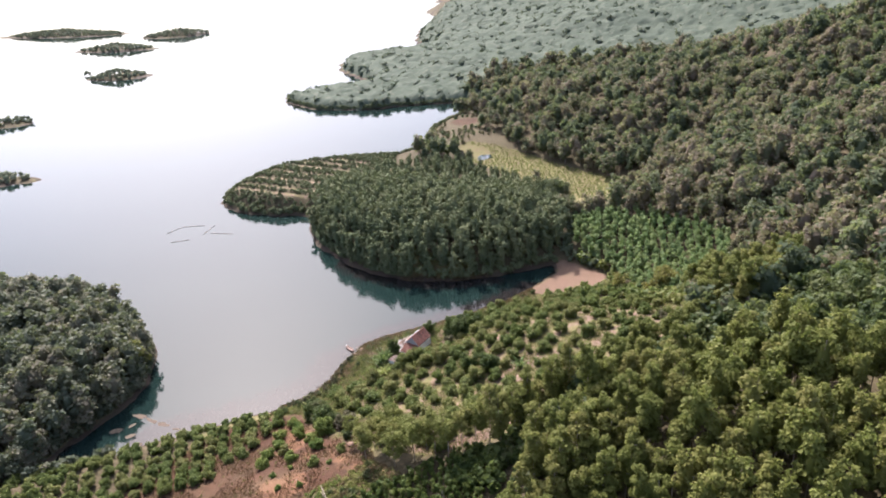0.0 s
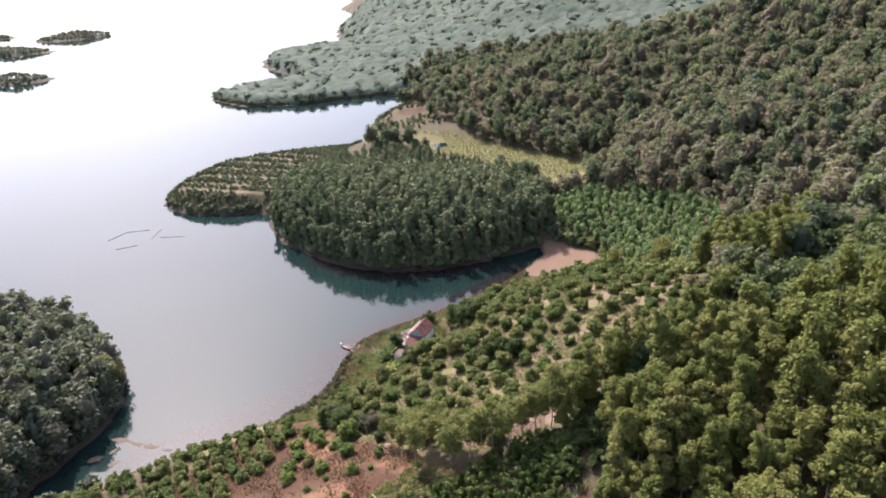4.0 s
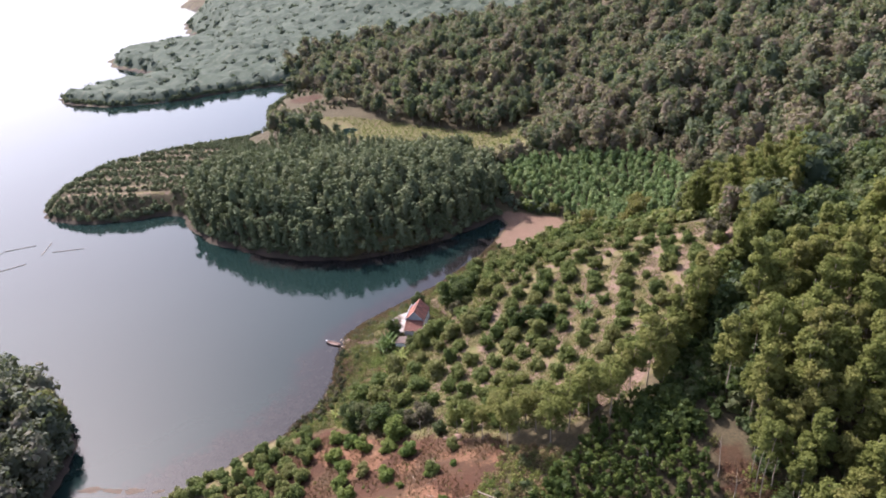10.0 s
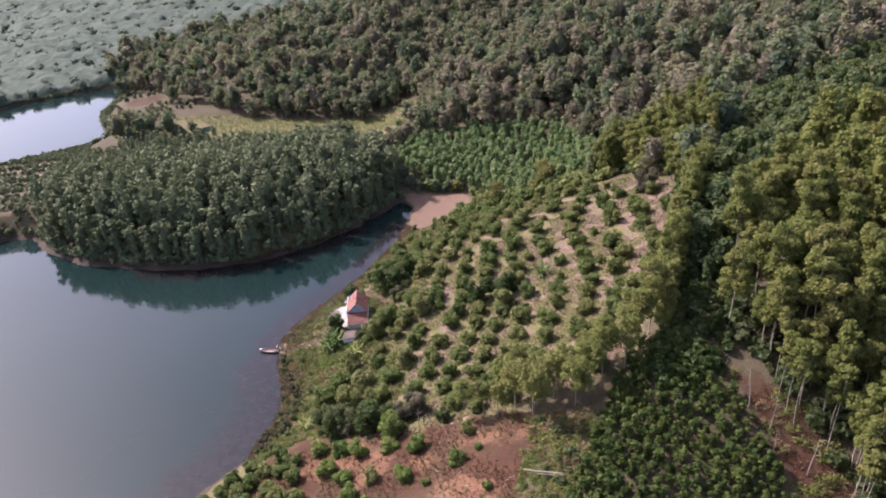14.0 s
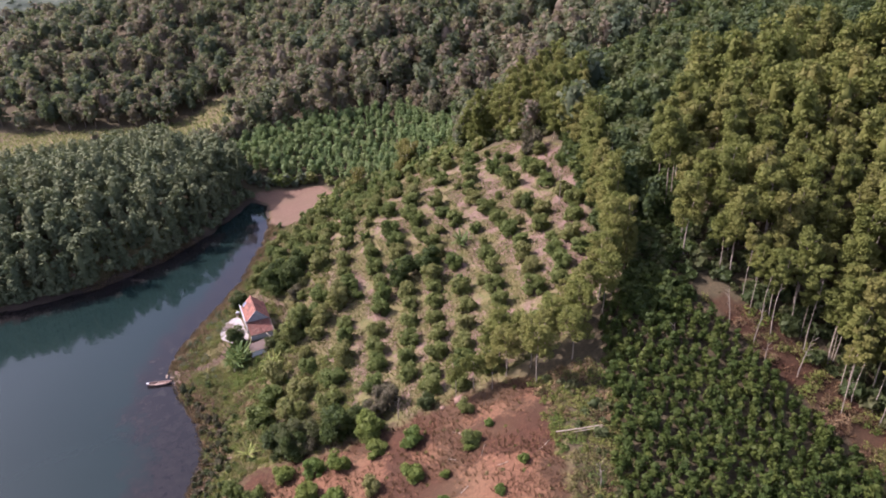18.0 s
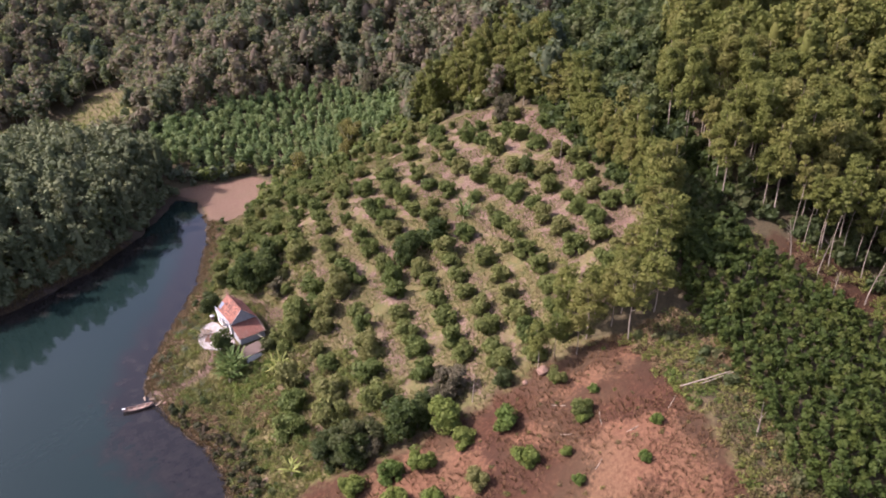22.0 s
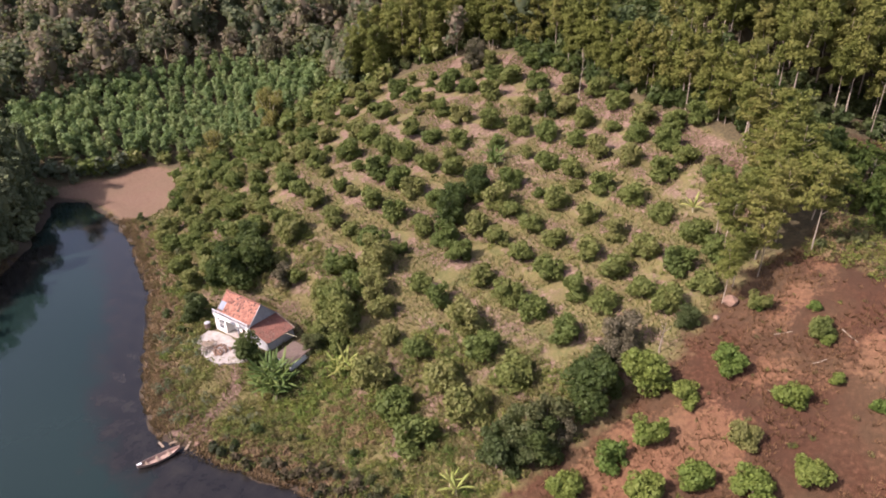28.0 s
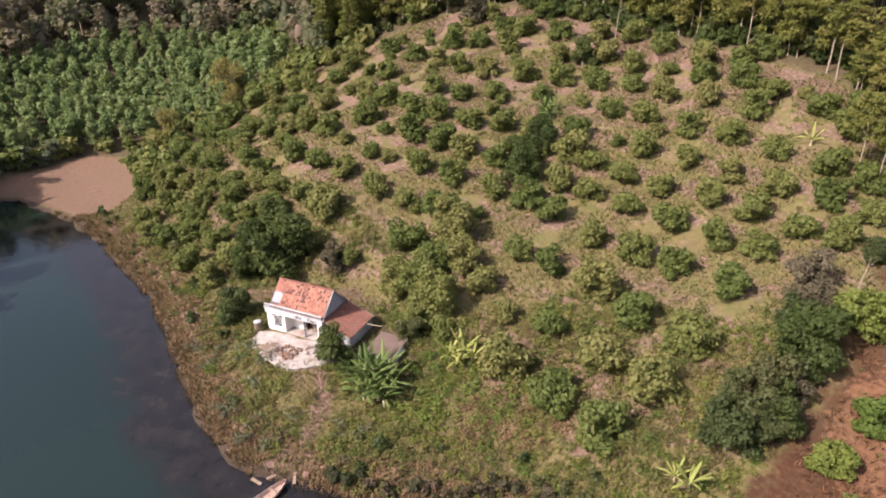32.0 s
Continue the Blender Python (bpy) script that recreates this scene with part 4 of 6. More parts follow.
for x, y, s in ((-4.3, -46.4, 1.35), (-2.4, -47.4, 0.95), (-10.6, -43.2, 0.9)):
    single_tree("broad_tree", "broad", x, y, s, M_DARK, M_BARK, "dense dark green tree at the clearing's edge", "tree", "dark trees at the clearing")
for x, y, s in ((4.6, -47.8, 0.95), (2.2, -48.2, 0.85), (-8.4, -44.8, 0.6)):
    single_tree("broad_tree", "broad", x, y, s, M_DRY, M_BARK, "half-bare brown tree at the clearing's edge", "tree", "dry trees at the clearing")
single_tree("broad_tree", "broad", 11.0, 4.6, 0.7, M_DRY, M_BARK, "leafless grey-brown brush behind the house", "bush")
for x, y, s in ((70.5, 50.3, 1.3), (73.5, 52.5, 1.2), (67.5, 49.0, 0.9), (56.5, 57.0, 0.9)):
    single_tree("bamboo_clump", "bamboo", x, y, s, M_BAMBOO_LEAF, M_BAMBOO, "yellow-brown bamboo clump beside the plantation", "bamboo", "bamboo clumps by the plantation")
for x, y, s in ((96, 65, 1.9), (97, 94, 1.9), (104, 61, 1.7), (92, 100, 1.6), (78, -1, 1.2)):
    single_tree("broad_tree", "broad", x, y, s, M_DRY, M_BARK, "brown dry-leaved forest tree", "tree", "brown trees in the forest edge")
single_tree("broad_tree", "broad", -0.8, -51.4, 1.1, M_BRIGHT, M_BARK, "bright yellow-green leafy tree at the clearing's edge", "tree")
single_tree("broad_tree", "broad", -6.0, -2.1, 1.0, M_DARK, M_BARK, "dark leafy tree before the lean-to", "tree")
single_tree("broad_tree", "broad", 0.5, 12.5, 0.85, M_GREY, M_BARK, "spreading dull green bush beside the house", "bush")
single_tree("broad_tree", "broad", -0.7, -8.9, 0.7, M_GREY, M_BARK, "olive bush growing over the shed roof", "bush")

# rows of fruit trees on the red shore below the clearing
low = scatter(rng, -76, -12, -100, -38, 3.7, lambda x, y, d: in_poly(x, y, [(-74, -82), (-58, -66), (-28, -41), (-20, -44), (-17, -52), (-22, -72), (-42, -84), (-60, -98), (-74, -94)]) & (d > 2), 0.2, 42)
for x, y in low:
    single_tree("fruit_tree", "orchard", x, y, 0.9, M_ORCHARD, M_BARK, "green fruit tree in a row on red shore soil", "fruit tree", "fruit trees by the creek")

# ---------------------------------------------------------------- woods
gully = lambda x, y: np.min([np.hypot(x - a - s * (c - a), y - b - s * (e - b)) for (a, b), (c, e) in zip(GULLY, GULLY[1:]) for s in (0, 0.25, 0.5, 0.75, 1)], 0)
hill_acacia = [(54, -67), (57, -62), (64, -53), (72, -44), (86, -37), (99, -30), (118, -36), (140, -54), (170, -66), (170, -125), (58, -125), (59, -96), (59, -80), (57, -67)]
BELT_TOP = [(80, -2), (86, 5), (81, 20), (77, 29), (84, 36), (98, 36), (108, 30), (105, 12), (99, 0), (89, -8)]
WEDGE = [(57, -57), (63, -52), (71, -43), (85, -36), (99, -29), (118, -35), (140, -53), (170, -65), (170, 0), (125, 14), (107, 8), (100, -2), (89, -12), (76, -26), (64, -42), (57, -50)]
ac = scatter(rng, 40, 170, -125, 15, 4.0, lambda x, y, d: in_poly(x, y, hill_acacia) & (gully(x, y) > 2.4), 0.4, 20)
near = (ac[:, 0] < 84) & (ac[:, 1] > -112)
near_ac = ac[near]
near_ac = near_ac[np.argsort(near_ac[:, 0] - 0.35 * near_ac[:, 1])][:260]
picked = {tuple(p) for p in near_ac}
far_ac = np.array([p for p in ac if tuple(p) not in picked])
for x, y in near_ac:
    single_tree("acacia", "acacia", x, y, rng.uniform(0.82, 1.18), M_ACACIA, M_PALE_BARK, "tall slender acacia with pale trunk and olive crown", "tree", "acacias at the wood's edge")
stand("acacia_wood", "acacia_far", far_ac, M_ACACIA, M_PALE_BARK, "dense planted acacia wood with olive crowns", "wood", (0.8, 1.25))
for x, y in scatter(rng, 70, 112, -12, 40, 4.0, lambda x, y, d: in_poly(x, y, BELT_TOP), 0.4, 20):
    single_tree("acacia", "acacia_full", x, y, rng.uniform(0.85, 1.15), M_ACACIA, M_PALE_BARK, "tall leafy acacia in the grove above the orchard", "tree", "acacias in the grove above the orchard")
wg = scatter(rng, 45, 172, -70, 16, 3.6, lambda x, y, d: in_poly(x, y, WEDGE), 0.4, 12)
stand("gully_forest", "forest", wg, M_VINE, M_BARK, "dark vine-covered trees filling a shaded gully", "forest", (0.55, 0.95), 8, 41)
edge = [(88, 4), (84, -4), (82, -16), (75, -23), (68, -31), (62, -38), (56, -45), (51, -51), (47, -57)]
for (ax, ay), (bx, by) in zip(edge, edge[1:]):
    n = max(1, round(math.hypot(bx - ax, by - ay) / 2.3))
    for k in range(n):
        s = (k + rng.uniform(0.2, 0.8)) / n
        single_tree("acacia", "acacia_thin" if k % 3 == 1 else "acacia_full", ax + s * (bx - ax) + rng.uniform(-0.4, 1.6), ay + s * (by - ay) + rng.uniform(-1.6, 0.4), rng.uniform(0.85, 1.1), M_ACACIA, M_PALE_BARK,
                    "leafy olive acacia in the belt above the orchard", "tree", "acacias in the belt above the orchard")
for x, y, s in ((19, -57, 0.75), (19.2, -60.6, 0.95), (20.4, -66.4, 1.0), (11.4, -57.8, 0.62), (22, -55.6, 0.8), (27.5, -66.5, 1.0), (25.5, -62.5, 0.9), (31, -64, 0.95), (35, -61.5, 0.95),
                (38.5, -62.5, 1.0), (40.5, -59.5, 1.0), (43, -57.5, 1.0), (46, -57, 1.05), (16.0, -61.0, 0.7), (14.4, -58.6, 0.66), (24, -59, 0.8), (28, -60.8, 0.82), (32.5, -60.4, 0.85), (36.4, -58.6, 0.8), (22.4, -62.6, 0.8)):
    single_tree("acacia", "acacia_thin", x, y, s, M_ACACIA, M_PALE_BARK, "thin acacia with bare pale trunk and feathery crown", "tree", "acacias between orchard and clearing")

for k in range(20):
    y = -75.0 - 1.9 * k + rng.uniform(-1.2, 1.2)
    x = 59.4 + rng.uniform(-3.0, 2.4) - 0.06 * max(0, -96 - y)
    single_tree("acacia", "acacia_pole", x, y, rng.uniform(0.75, 1.1), M_ACACIA, M_PALE_BARK, "slender acacia with a long bare pale trunk on the bank", "tree", "slender acacias on the bank")
sap = scatter(rng, 2, 54, -118, -55, 1.6, lambda x, y, d: in_poly(x, y, CROP), 0.3, 25)
stand("sapling_crop", "sapling", sap, M_CROP, M_BARK, "close-planted dark green saplings in rows", "saplings", (0.8, 1.25))
pl = scatter(rng, 28, 100, 38, 110, 3.0, lambda x, y, d: in_poly(x, y, PLANTATION), 0.3, 10)
stand("young_plantation", "plantation", pl, M_PLANT, M_BARK, "young plantation of bright green saplings in a valley", "plantation", (0.85, 1.2))
hd = scatter(rng, -95, 36, 50, 190, 4.3, lambda x, y, d: in_poly(x, y, HEADLAND) & (d > 0.7), 0.4)
back, rim = hd[:, 1] - 0.25 * hd[:, 0] > 138, (shore_distance(hd[:, 0], hd[:, 1]) < 9) & (hd[:, 1] < 100)
stand("headland_wood", "headland", hd[~back & ~rim], M_HEAD, M_BARK, "even-aged grey-green wood on a rounded headland", "wood", (0.85, 1.15))
stand("headland_wood", "headland", hd[back], M_HEAD, M_BARK, "lower grey-green wood at the back of the headland", "wood", (0.5, 0.72), seed=17)
hr = scatter(rng, -95, 36, 44, 100, 3.3, lambda x, y, d: in_poly(x, y, HEADLAND) & (d > 0.9) & (d < 9.5), 0.5)
stand("headland_rim", "headland_rim", hr, M_HEAD, M_BARK, "close wall of leafy trees on the headland's water side", "wood", (0.55, 1.02), seed=18)
vs = scatter(rng, 20, 46, 74, 122, 2.4, lambda x, y, d: ~in_poly(x, y, HEADLAND) & ~in_poly(x, y, PLANTATION) & ~in_poly(x, y, BEACH) & ~in_poly(x, y, MEADOW) & (d > 1.5) & (poly_distance(x, y, PLANTATION) > -9), 0.45)
stand("valley_scrub", "bush", vs, M_SAGE, M_BARK, "grey-green scrub between the headland wood and the plantation", "scrub", (1.0, 2.0), 6, 52)
te = scatter(rng, -168, -84, 94, 200, 2.1, lambda x, y, d: in_poly(x, y, TERRACES) & (d > 0.6) & (path_gap(x, y) > 2.1), 0.4)
stand("terrace_bushes", "bush", te, M_HEAD, M_BARK, "rows of low bushes on terraced headland", "bushes", (0.6, 1.0))
pr = scatter(rng, -200, -62, -112, 12, 4.0, lambda x, y, d: ((x < -72) | (y < -98)) & (x - 0.9 * y < 14) & (d > 0.9) & ~in_poly(x, y, CLEARING) & ~in_poly(x, y, [(-74, -82), (-58, -66), (-40, -100), (-74, -96)]), 0.42)
stand("promontory_wood", "forest_far", pr[pr[:, 0] < -125], M_PROMONTORY, M_BARK, "mixed wood on the far part of a promontory", "wood", (0.75, 1.15), seed=10)
stand("promontory_grove", "forest", pr[pr[:, 0] >= -125], M_PROMONTORY, M_BARK, "dense leafy grove at the tip of a promontory", "wood", (0.75, 1.15), seed=9)
single_tree("broad_tree", "broad", -83.5, -36.0, 2.5, M_WEED, M_BARK, "bright yellow-green tree at the promontory's tip", "tree")
open_zone = [ORCHARD, CLEARING, CROP, TRUNK_BANK, BEACH, PLANTATION, MEADOW, HEADLAND, TERRACES, hill_acacia, WEDGE, BELT_TOP]


def closed(x, y, d):
    ok = d > 1.5
    for p in open_zone:
        ok &= ~in_poly(x, y, p)
    return ok


fo = scatter(rng, -60, 250, -10, 250, 5.5, lambda x, y, d: closed(x, y, d) & ((x > 64) | (y > 104)) & ((x > 80) | (y > 66)) & (x + 0.33 * (y - 66) > 30), 0.4, 8)
stand("hill_forest", "forest", fo, M_FOREST, M_BARK, "dense mixed hillside forest, green and dry brown crowns", "forest", (0.6, 1.4), 8)
POND_SHORE = [(-110, 215), (-40, 190), (-34, 212), (-44, 236), (-66, 252), (-72, 284), (-98, 290), (-108, 262)]
fo = scatter(rng, -110, 270, 186, 430, 6.2, lambda x, y, d: closed(x, y, d) & ((x > -84) | (y > 236)) & ((y >= 250) | (x + 0.33 * (y - 66) <= 30)) & (np.hypot((x + 80) / 12, (y - 266) / 9) > 1) & ~in_poly(x, y, POND_SHORE), 0.45, 8)
stand("shore_forest", "forest_far", fo, M_FOREST, M_BARK, "dense dark forest on the hill beyond the meadow", "forest", (0.6, 1.4), 8, 11)
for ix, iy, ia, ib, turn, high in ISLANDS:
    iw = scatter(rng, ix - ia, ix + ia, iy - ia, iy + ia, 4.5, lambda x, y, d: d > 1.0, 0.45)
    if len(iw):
        stand("island_wood", "far", iw, M_HAZED, M_BARK, "low scrub-covered islet out in the lake", "woods", (0.3, 0.55), 5, 44)
ps = scatter(rng, -108, -36, 190, 288, 4.0, lambda x, y, d: in_poly(x, y, POND_SHORE) & ~in_poly(x, y, MEADOW) & (d > 1.5) & (np.hypot((x + 80) / 12, (y - 266) / 9) > 1) & (ripple(x, y, 8.0, 3.0) > -0.1), 0.45)
stand("pond_scrub", "bush", ps, M_FOREST, M_BARK, "low scrub between the pond and the lake", "scrub", (0.7, 1.4), 6, 51)
far_side = lambda x, y, d: (d > 1.5) & ((y > 425) | (x < -100) | (x > 265)) & (x < 250 + 0.2 * y)
cx, cy = np.meshgrid(np.arange(-330, 421, 3.4), np.arange(295, 900, 3.4))
crng = np.random.default_rng(15)
cx, cy = cx + crng.uniform(-1.2, 1.2, cx.shape), cy + crng.uniform(-1.2, 1.2, cx.shape)
cd = shore_distance(cx, cy)
rise = (4.4 + 1.2 * ripple(cx, cy, 3.1, 6.0) + 1.2 * ripple(cx, cy, 9.0, 1.0) + crng.uniform(-1.3, 1.3, cx.shape)) * np.clip(cd / 7, 0, 1)
cz = land(cx, cy, cd) + np.where(far_side(cx, cy, cd), rise, -1.5)
i, j = np.meshgrid(np.arange(cx.shape[0] - 1), np.arange(cx.shape[1] - 1), indexing="ij")
k = i * cx.shape[1] + j
quads = np.stack([k, k + 1, k + 1 + cx.shape[1], k + cx.shape[1]], -1).reshape(-1, 4)
quads = quads[far_side(cx, cy, cd).ravel()[quads].any(1)]
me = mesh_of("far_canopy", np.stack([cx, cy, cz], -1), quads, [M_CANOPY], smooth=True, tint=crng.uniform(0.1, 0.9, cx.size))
tagged(new("far_canopy", me), "closed canopy of distant woods along the lake", "woods", kind="stuff")
fr = scatter(rng, -330, 420, 295, 900, 8.5, lambda x, y, d: far_side(x, y, d) & (y < 760), 0.45, 5)
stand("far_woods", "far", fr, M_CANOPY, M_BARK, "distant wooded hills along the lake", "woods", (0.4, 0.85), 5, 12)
us = scatter(rng, 40, 104, -70, 12, 2.0, lambda x, y, d: (gully(x - 1.5, y + 1.0) < 6.5) | (in_poly(x, y, WEDGE) & (poly_distance(x, y, hill_acacia) > -8)) | (np.abs(poly_distance(x, y, hill_acacia) - 2) < 3) & (y > -64), 0.45)
stand("gully_scrub", "bush", us, M_DARK, M_BARK, "dark green scrub filling a gully", "scrub", (0.8, 1.6))
sh = scatter(rng, -30, 40, -45, 60, 2.6, lambda x, y, d: (d < 7) & (d > 1.2) & ((rng.random(x.shape) < 0.35) | (y < -22)) & ~in_poly(x, y, BEACH) & (np.hypot(x + 18, y + 2) > 5) & (np.hypot(x + 4, y - 4) > 7), 0.45)
stand("shore_scrub", "bush", sh, M_GREY, M_BARK, "dry grey-green scrub along the lake shore", "scrub", (0.3, 0.75))
sb = scatter(rng, -26, 0, -46, -4, 1.25, lambda x, y, d: (d < 3.4 + 1.6 * ripple(x, y, 3.0, 5.0) + 2.0 * (y < -24)) & (y < -6.5 + 0.6 * d) & (rng.random(x.shape) < 0.85) & ~in_poly(x, y, CLEARING), 0.5, edge=0.1)
stand("shore_brush", "bush", sb, M_BRUSH, M_BARK, "dark tangled brush overhanging the muddy shore", "brush", (0.25, 0.75), 6, 46, patchy=0.7)
ed = scatter(rng, 36, 80, 36, 84, 2.6, lambda x, y, d: ~in_poly(x, y, ORCHARD) & ~in_poly(x, y, PLANTATION) & ~in_poly(x, y, BEACH) & (d > 4) & (x + y < 124), 0.45)
stand("edge_thicket", "bush", ed, M_ORCHARD, M_BARK, "green thicket between orchard and plantation", "thicket", (1.0, 2.0))


ug = scatter(rng, 44, 108, -66, 36, 2.1, lambda x, y, d: (poly_distance(x, y, ORCHARD) > -11) & (poly_distance(x, y, ORCHARD) < -1.5) & ((y < 4) | in_poly(x, y, BELT_TOP)) & ~in_poly(x, y, CROP) & (x > 50), 0.45)
stand("belt_undergrowth", "bush", ug, M_GREY, M_BARK, "olive undergrowth below the acacia belt", "undergrowth", (0.8, 1.5), 6, 33)
ed = scatter(rng, 74, 112, 8, 62, 2.5, lambda x, y, d: ~in_poly(x, y, ORCHARD) & ~in_poly(x, y, BELT_TOP) & ~in_poly(x, y, PLANTATION) & ~in_poly(x, y, hill_acacia), 0.45)
stand("forest_edge_thicket", "bush", ed, M_ORCHARD, M_BARK, "leafy thicket along the forest edge above the orchard", "thicket", (1.1, 2.2), 6, 32)


def meadow_tufts(name, places, size, blades, mat, label, seed):
    rng = np.random.default_rng(seed)
    n = len(places)
    z = land(places[:, 0], places[:, 1])
    a = rng.random((n, blades)) * 6.283
    h = size * (0.5 + rng.random((n, blades)))
    r = 0.5 * size * rng.random((n, blades))
    bx, by = places[:, 0, None] + r * np.cos(a), places[:, 1, None] + r * np.sin(a)
    w = 0.16 * size
    tx, ty = bx + 0.7 * h * np.cos(a), by + 0.7 * h * np.sin(a)
    zz = np.broadcast_to(z[:, None], a.shape)
    v = np.stack([np.stack([bx - w * np.sin(a), by + w * np.cos(a), zz - 0.05], -1), np.stack([bx + w * np.sin(a), by - w * np.cos(a), zz - 0.05], -1),
                  np.stack([tx, ty, zz + 0.8 * h], -1)], 2).reshape(-1, 3)
    me = mesh_of(name, v, np.arange(len(v)).reshape(-1, 3), [mat], tint=np.repeat(np.clip(rng.random(n), 0.02, 0.98), blades * 3))
    return tagged(new(name, me), label, "grass", kind="stuff")


gr = scatter(rng, -24, 84, -62, 52, 0.44, lambda x, y, d: (in_poly(x, y, ORCHARD) | (d < 22)) & ~in_poly(x, y, CLEARING) & ~in_poly(x, y, BEACH) & (np.hypot(x + 1, y - 3) > 5.5)
             & (ripple(x, y, 2.6, 4.0) > -0.42 + np.clip((x - 20) / 160, 0, 0.3)), 0.5)
meadow_tufts("grass", gr, 0.40, 5, M_GRASS, "patchy green and dry grass on the slope", 3)
sg = scatter(rng, -28, 40, -48, 60, 0.40, lambda x, y, d: (d < 4.8) & ~in_poly(x, y, BEACH) & (ripple(x, y, 1.8, 2.0) > -0.62 + 0.5 * (d < 0.4)), 0.5, edge=-0.35)
meadow_tufts("shore_grass", sg, 0.38, 6, M_STRAW, "brown dry grass along the water's edge", 6)
eg = scatter(rng, -28, 40, -48, 60, 0.33, lambda x, y, d: (d < 1.9) & ~in_poly(x, y, BEACH) & (np.hypot(x + 19.5, y + 2) > 2.2) & (ripple(x, y, 1.1, 7.0) + 0.35 * d > -0.25), 0.5, edge=-0.45)
meadow_tufts("waterside_grass", eg, 0.46, 6, M_STRAW, "ragged brown dead grass hanging into the water", 8)
st = scatter(rng, -40, 60, -112, -44, 0.55, lambda x, y, d: (in_poly(x, y, CLEARING) | in_poly(x, y, TRUNK_BANK)) & (ripple(x, y, 3.0, 6.0) + 0.7 * rng.random(x.shape) > 0.25), 0.7)
meadow_tufts("dry_stubble", st, 0.42, 6, M_PALE_STRAW, "dry stalks and cut brush on red soil", 4)
mg = scatter(rng, -75, 66, 145, 228, 1.6, lambda x, y, d: in_poly(x, y, MEADOW) & ~in_poly(x, y, [(-70, 216), (-60, 223), (-46, 216), (-40, 204), (-46, 196), (-58, 205)]), 0.5)
meadow_tufts("meadow_grass", mg, 0.95, 7, M_MEADOW, "tall yellow-green meadow grass", 5)


fg = scatter(rng, -300, 40, 40, 350, 1.75, lambda x, y, d: (d < 2.6) & (d > 0.6) & ((y > 74) | (x < 22)) & (y > 46) & ~((x > -22) & (y < 46)) & ~in_poly(x, y, BEACH) & ~in_poly(x, y, ORCHARD) & (x - y < -46), 0.45)
stand("water_edge_scrub", "bush", fg, M_HEAD, M_BARK, "overhanging scrub along the headland's water edge", "scrub", (0.8, 1.5), 6, 26)
fg = scatter(rng, -240, -60, -95, 14, 1.9, lambda x, y, d: (d < 4) & (d > 0.6) & (x - 0.9 * y < 14), 0.45)
stand("promontory_scrub", "bush", fg, M_PROMONTORY, M_BARK, "leafy scrub overhanging the promontory's shore", "scrub", (1.0, 2.0), 6, 27)
HOUSE_PLOT = [(-3.4, 8.6), (-6.0, 6.2), (-7.2, 3.4), (-7.0, -0.4), (-5.2, -2.0), (-2.8, -4.4), (-4.6, -6.2), (-3.2, -9.0), (0.4, -8.2), (3.4, -3.6), (4.2, 6.4), (1.6, 7.4)]
bare = lambda x, y: in_poly(x, y, CLEARING) | in_poly(x, y, BEACH) | in_poly(x, y, HOUSE_PLOT) | (np.hypot(x + 18.5, y + 3) < 2.6)
wd = scatter(rng, -26, 26, -50, 62, 0.78, lambda x, y, d: (d > 1.9 + 1.3 * ripple(x, y, 2.4, 0.5) + 1.2 * (y > 14)) & (d < 27) & ~bare(x, y) & (ripple(x, y, 2.6, 8.0) > -0.05 - 0.35 * ((x < 4) & (y < 25))) & (trail(x, y) > 0.5), 0.5)
stand("shore_weeds", "weed", wd, M_WEED, M_BARK, "rank weeds and low scrub, green to rusty brown", "weeds", (0.3, 1.15), 8, 21, patchy=0.8)
wd = scatter(rng, -24, 6, -46, 30, 0.95, lambda x, y, d: (d > 0.4) & ~bare(x, y) & (trail(x, y) > 0.8) & ((np.hypot((x + 9.5) / 3.2, (y + 21) / 6) < 1) | (d < 4.5) & (ripple(x, y, 2.2, 3.5) > -0.1)), 0.5)
stand("rusty_weeds", "weed", wd, M_STRAW, M_BARK, "dry rusty-brown weeds near the shore", "weeds", (0.5, 1.1), 8, 29)
wd = scatter(rng, -24, 10, -48, 30, 1.1, lambda x, y, d: (d > 0.5) & ~bare(x, y) & (ripple(x, y, 3.4, 1.5) > 0.3), 0.5)
stand("lush_weeds", "weed", wd, M_ORCHARD, M_BARK, "lush green weed clumps below the house", "weeds", (0.5, 1.4), 8, 28)
wd = scatter(rng, -22, -4, -8, 16, 1.5, lambda x, y, d: (d > 1.2) & (d < 9) & ~bare(x, y) & (trail(x, y) > 0.8) & (ripple(x, y, 1.7, 4.4) > 0.12), 0.5)
stand("sage_shrubs", "weed", wd, M_SAGE, M_BARK, "low grey-green shrubs between house and water", "shrubs", (0.8, 1.5), 8, 47)
wd = scatter(rng, -13, -1, -23, -7, 1.15, lambda x, y, d: (d > 2.5) & ~bare(x, y) & (trail(x, y) > 0.8) & (np.hypot((x + 6.6) / 4.6, (y + 14.5) / 7.5) < 1 + 0.25 * ripple(x, y, 1.6, 2.2)), 0.5)
stand("tall_green_weeds", "weed", wd, M_BRIGHT, M_BARK, "tall bright green weeds beside the banana plants", "weeds", (0.6, 1.4), 8, 48)
wd = scatter(rng, 8, 84, -62, 48, 1.9, lambda x, y, d: in_poly(x, y, ORCHARD) & (ripple(x, y, 3.3, 9.0) > 0.1), 0.5)
stand("orchard_weeds", "weed", wd, M_WEED, M_BARK, "scattered weeds between the fruit trees", "weeds", (0.3, 0.85), 8, 22, patchy=1.0)
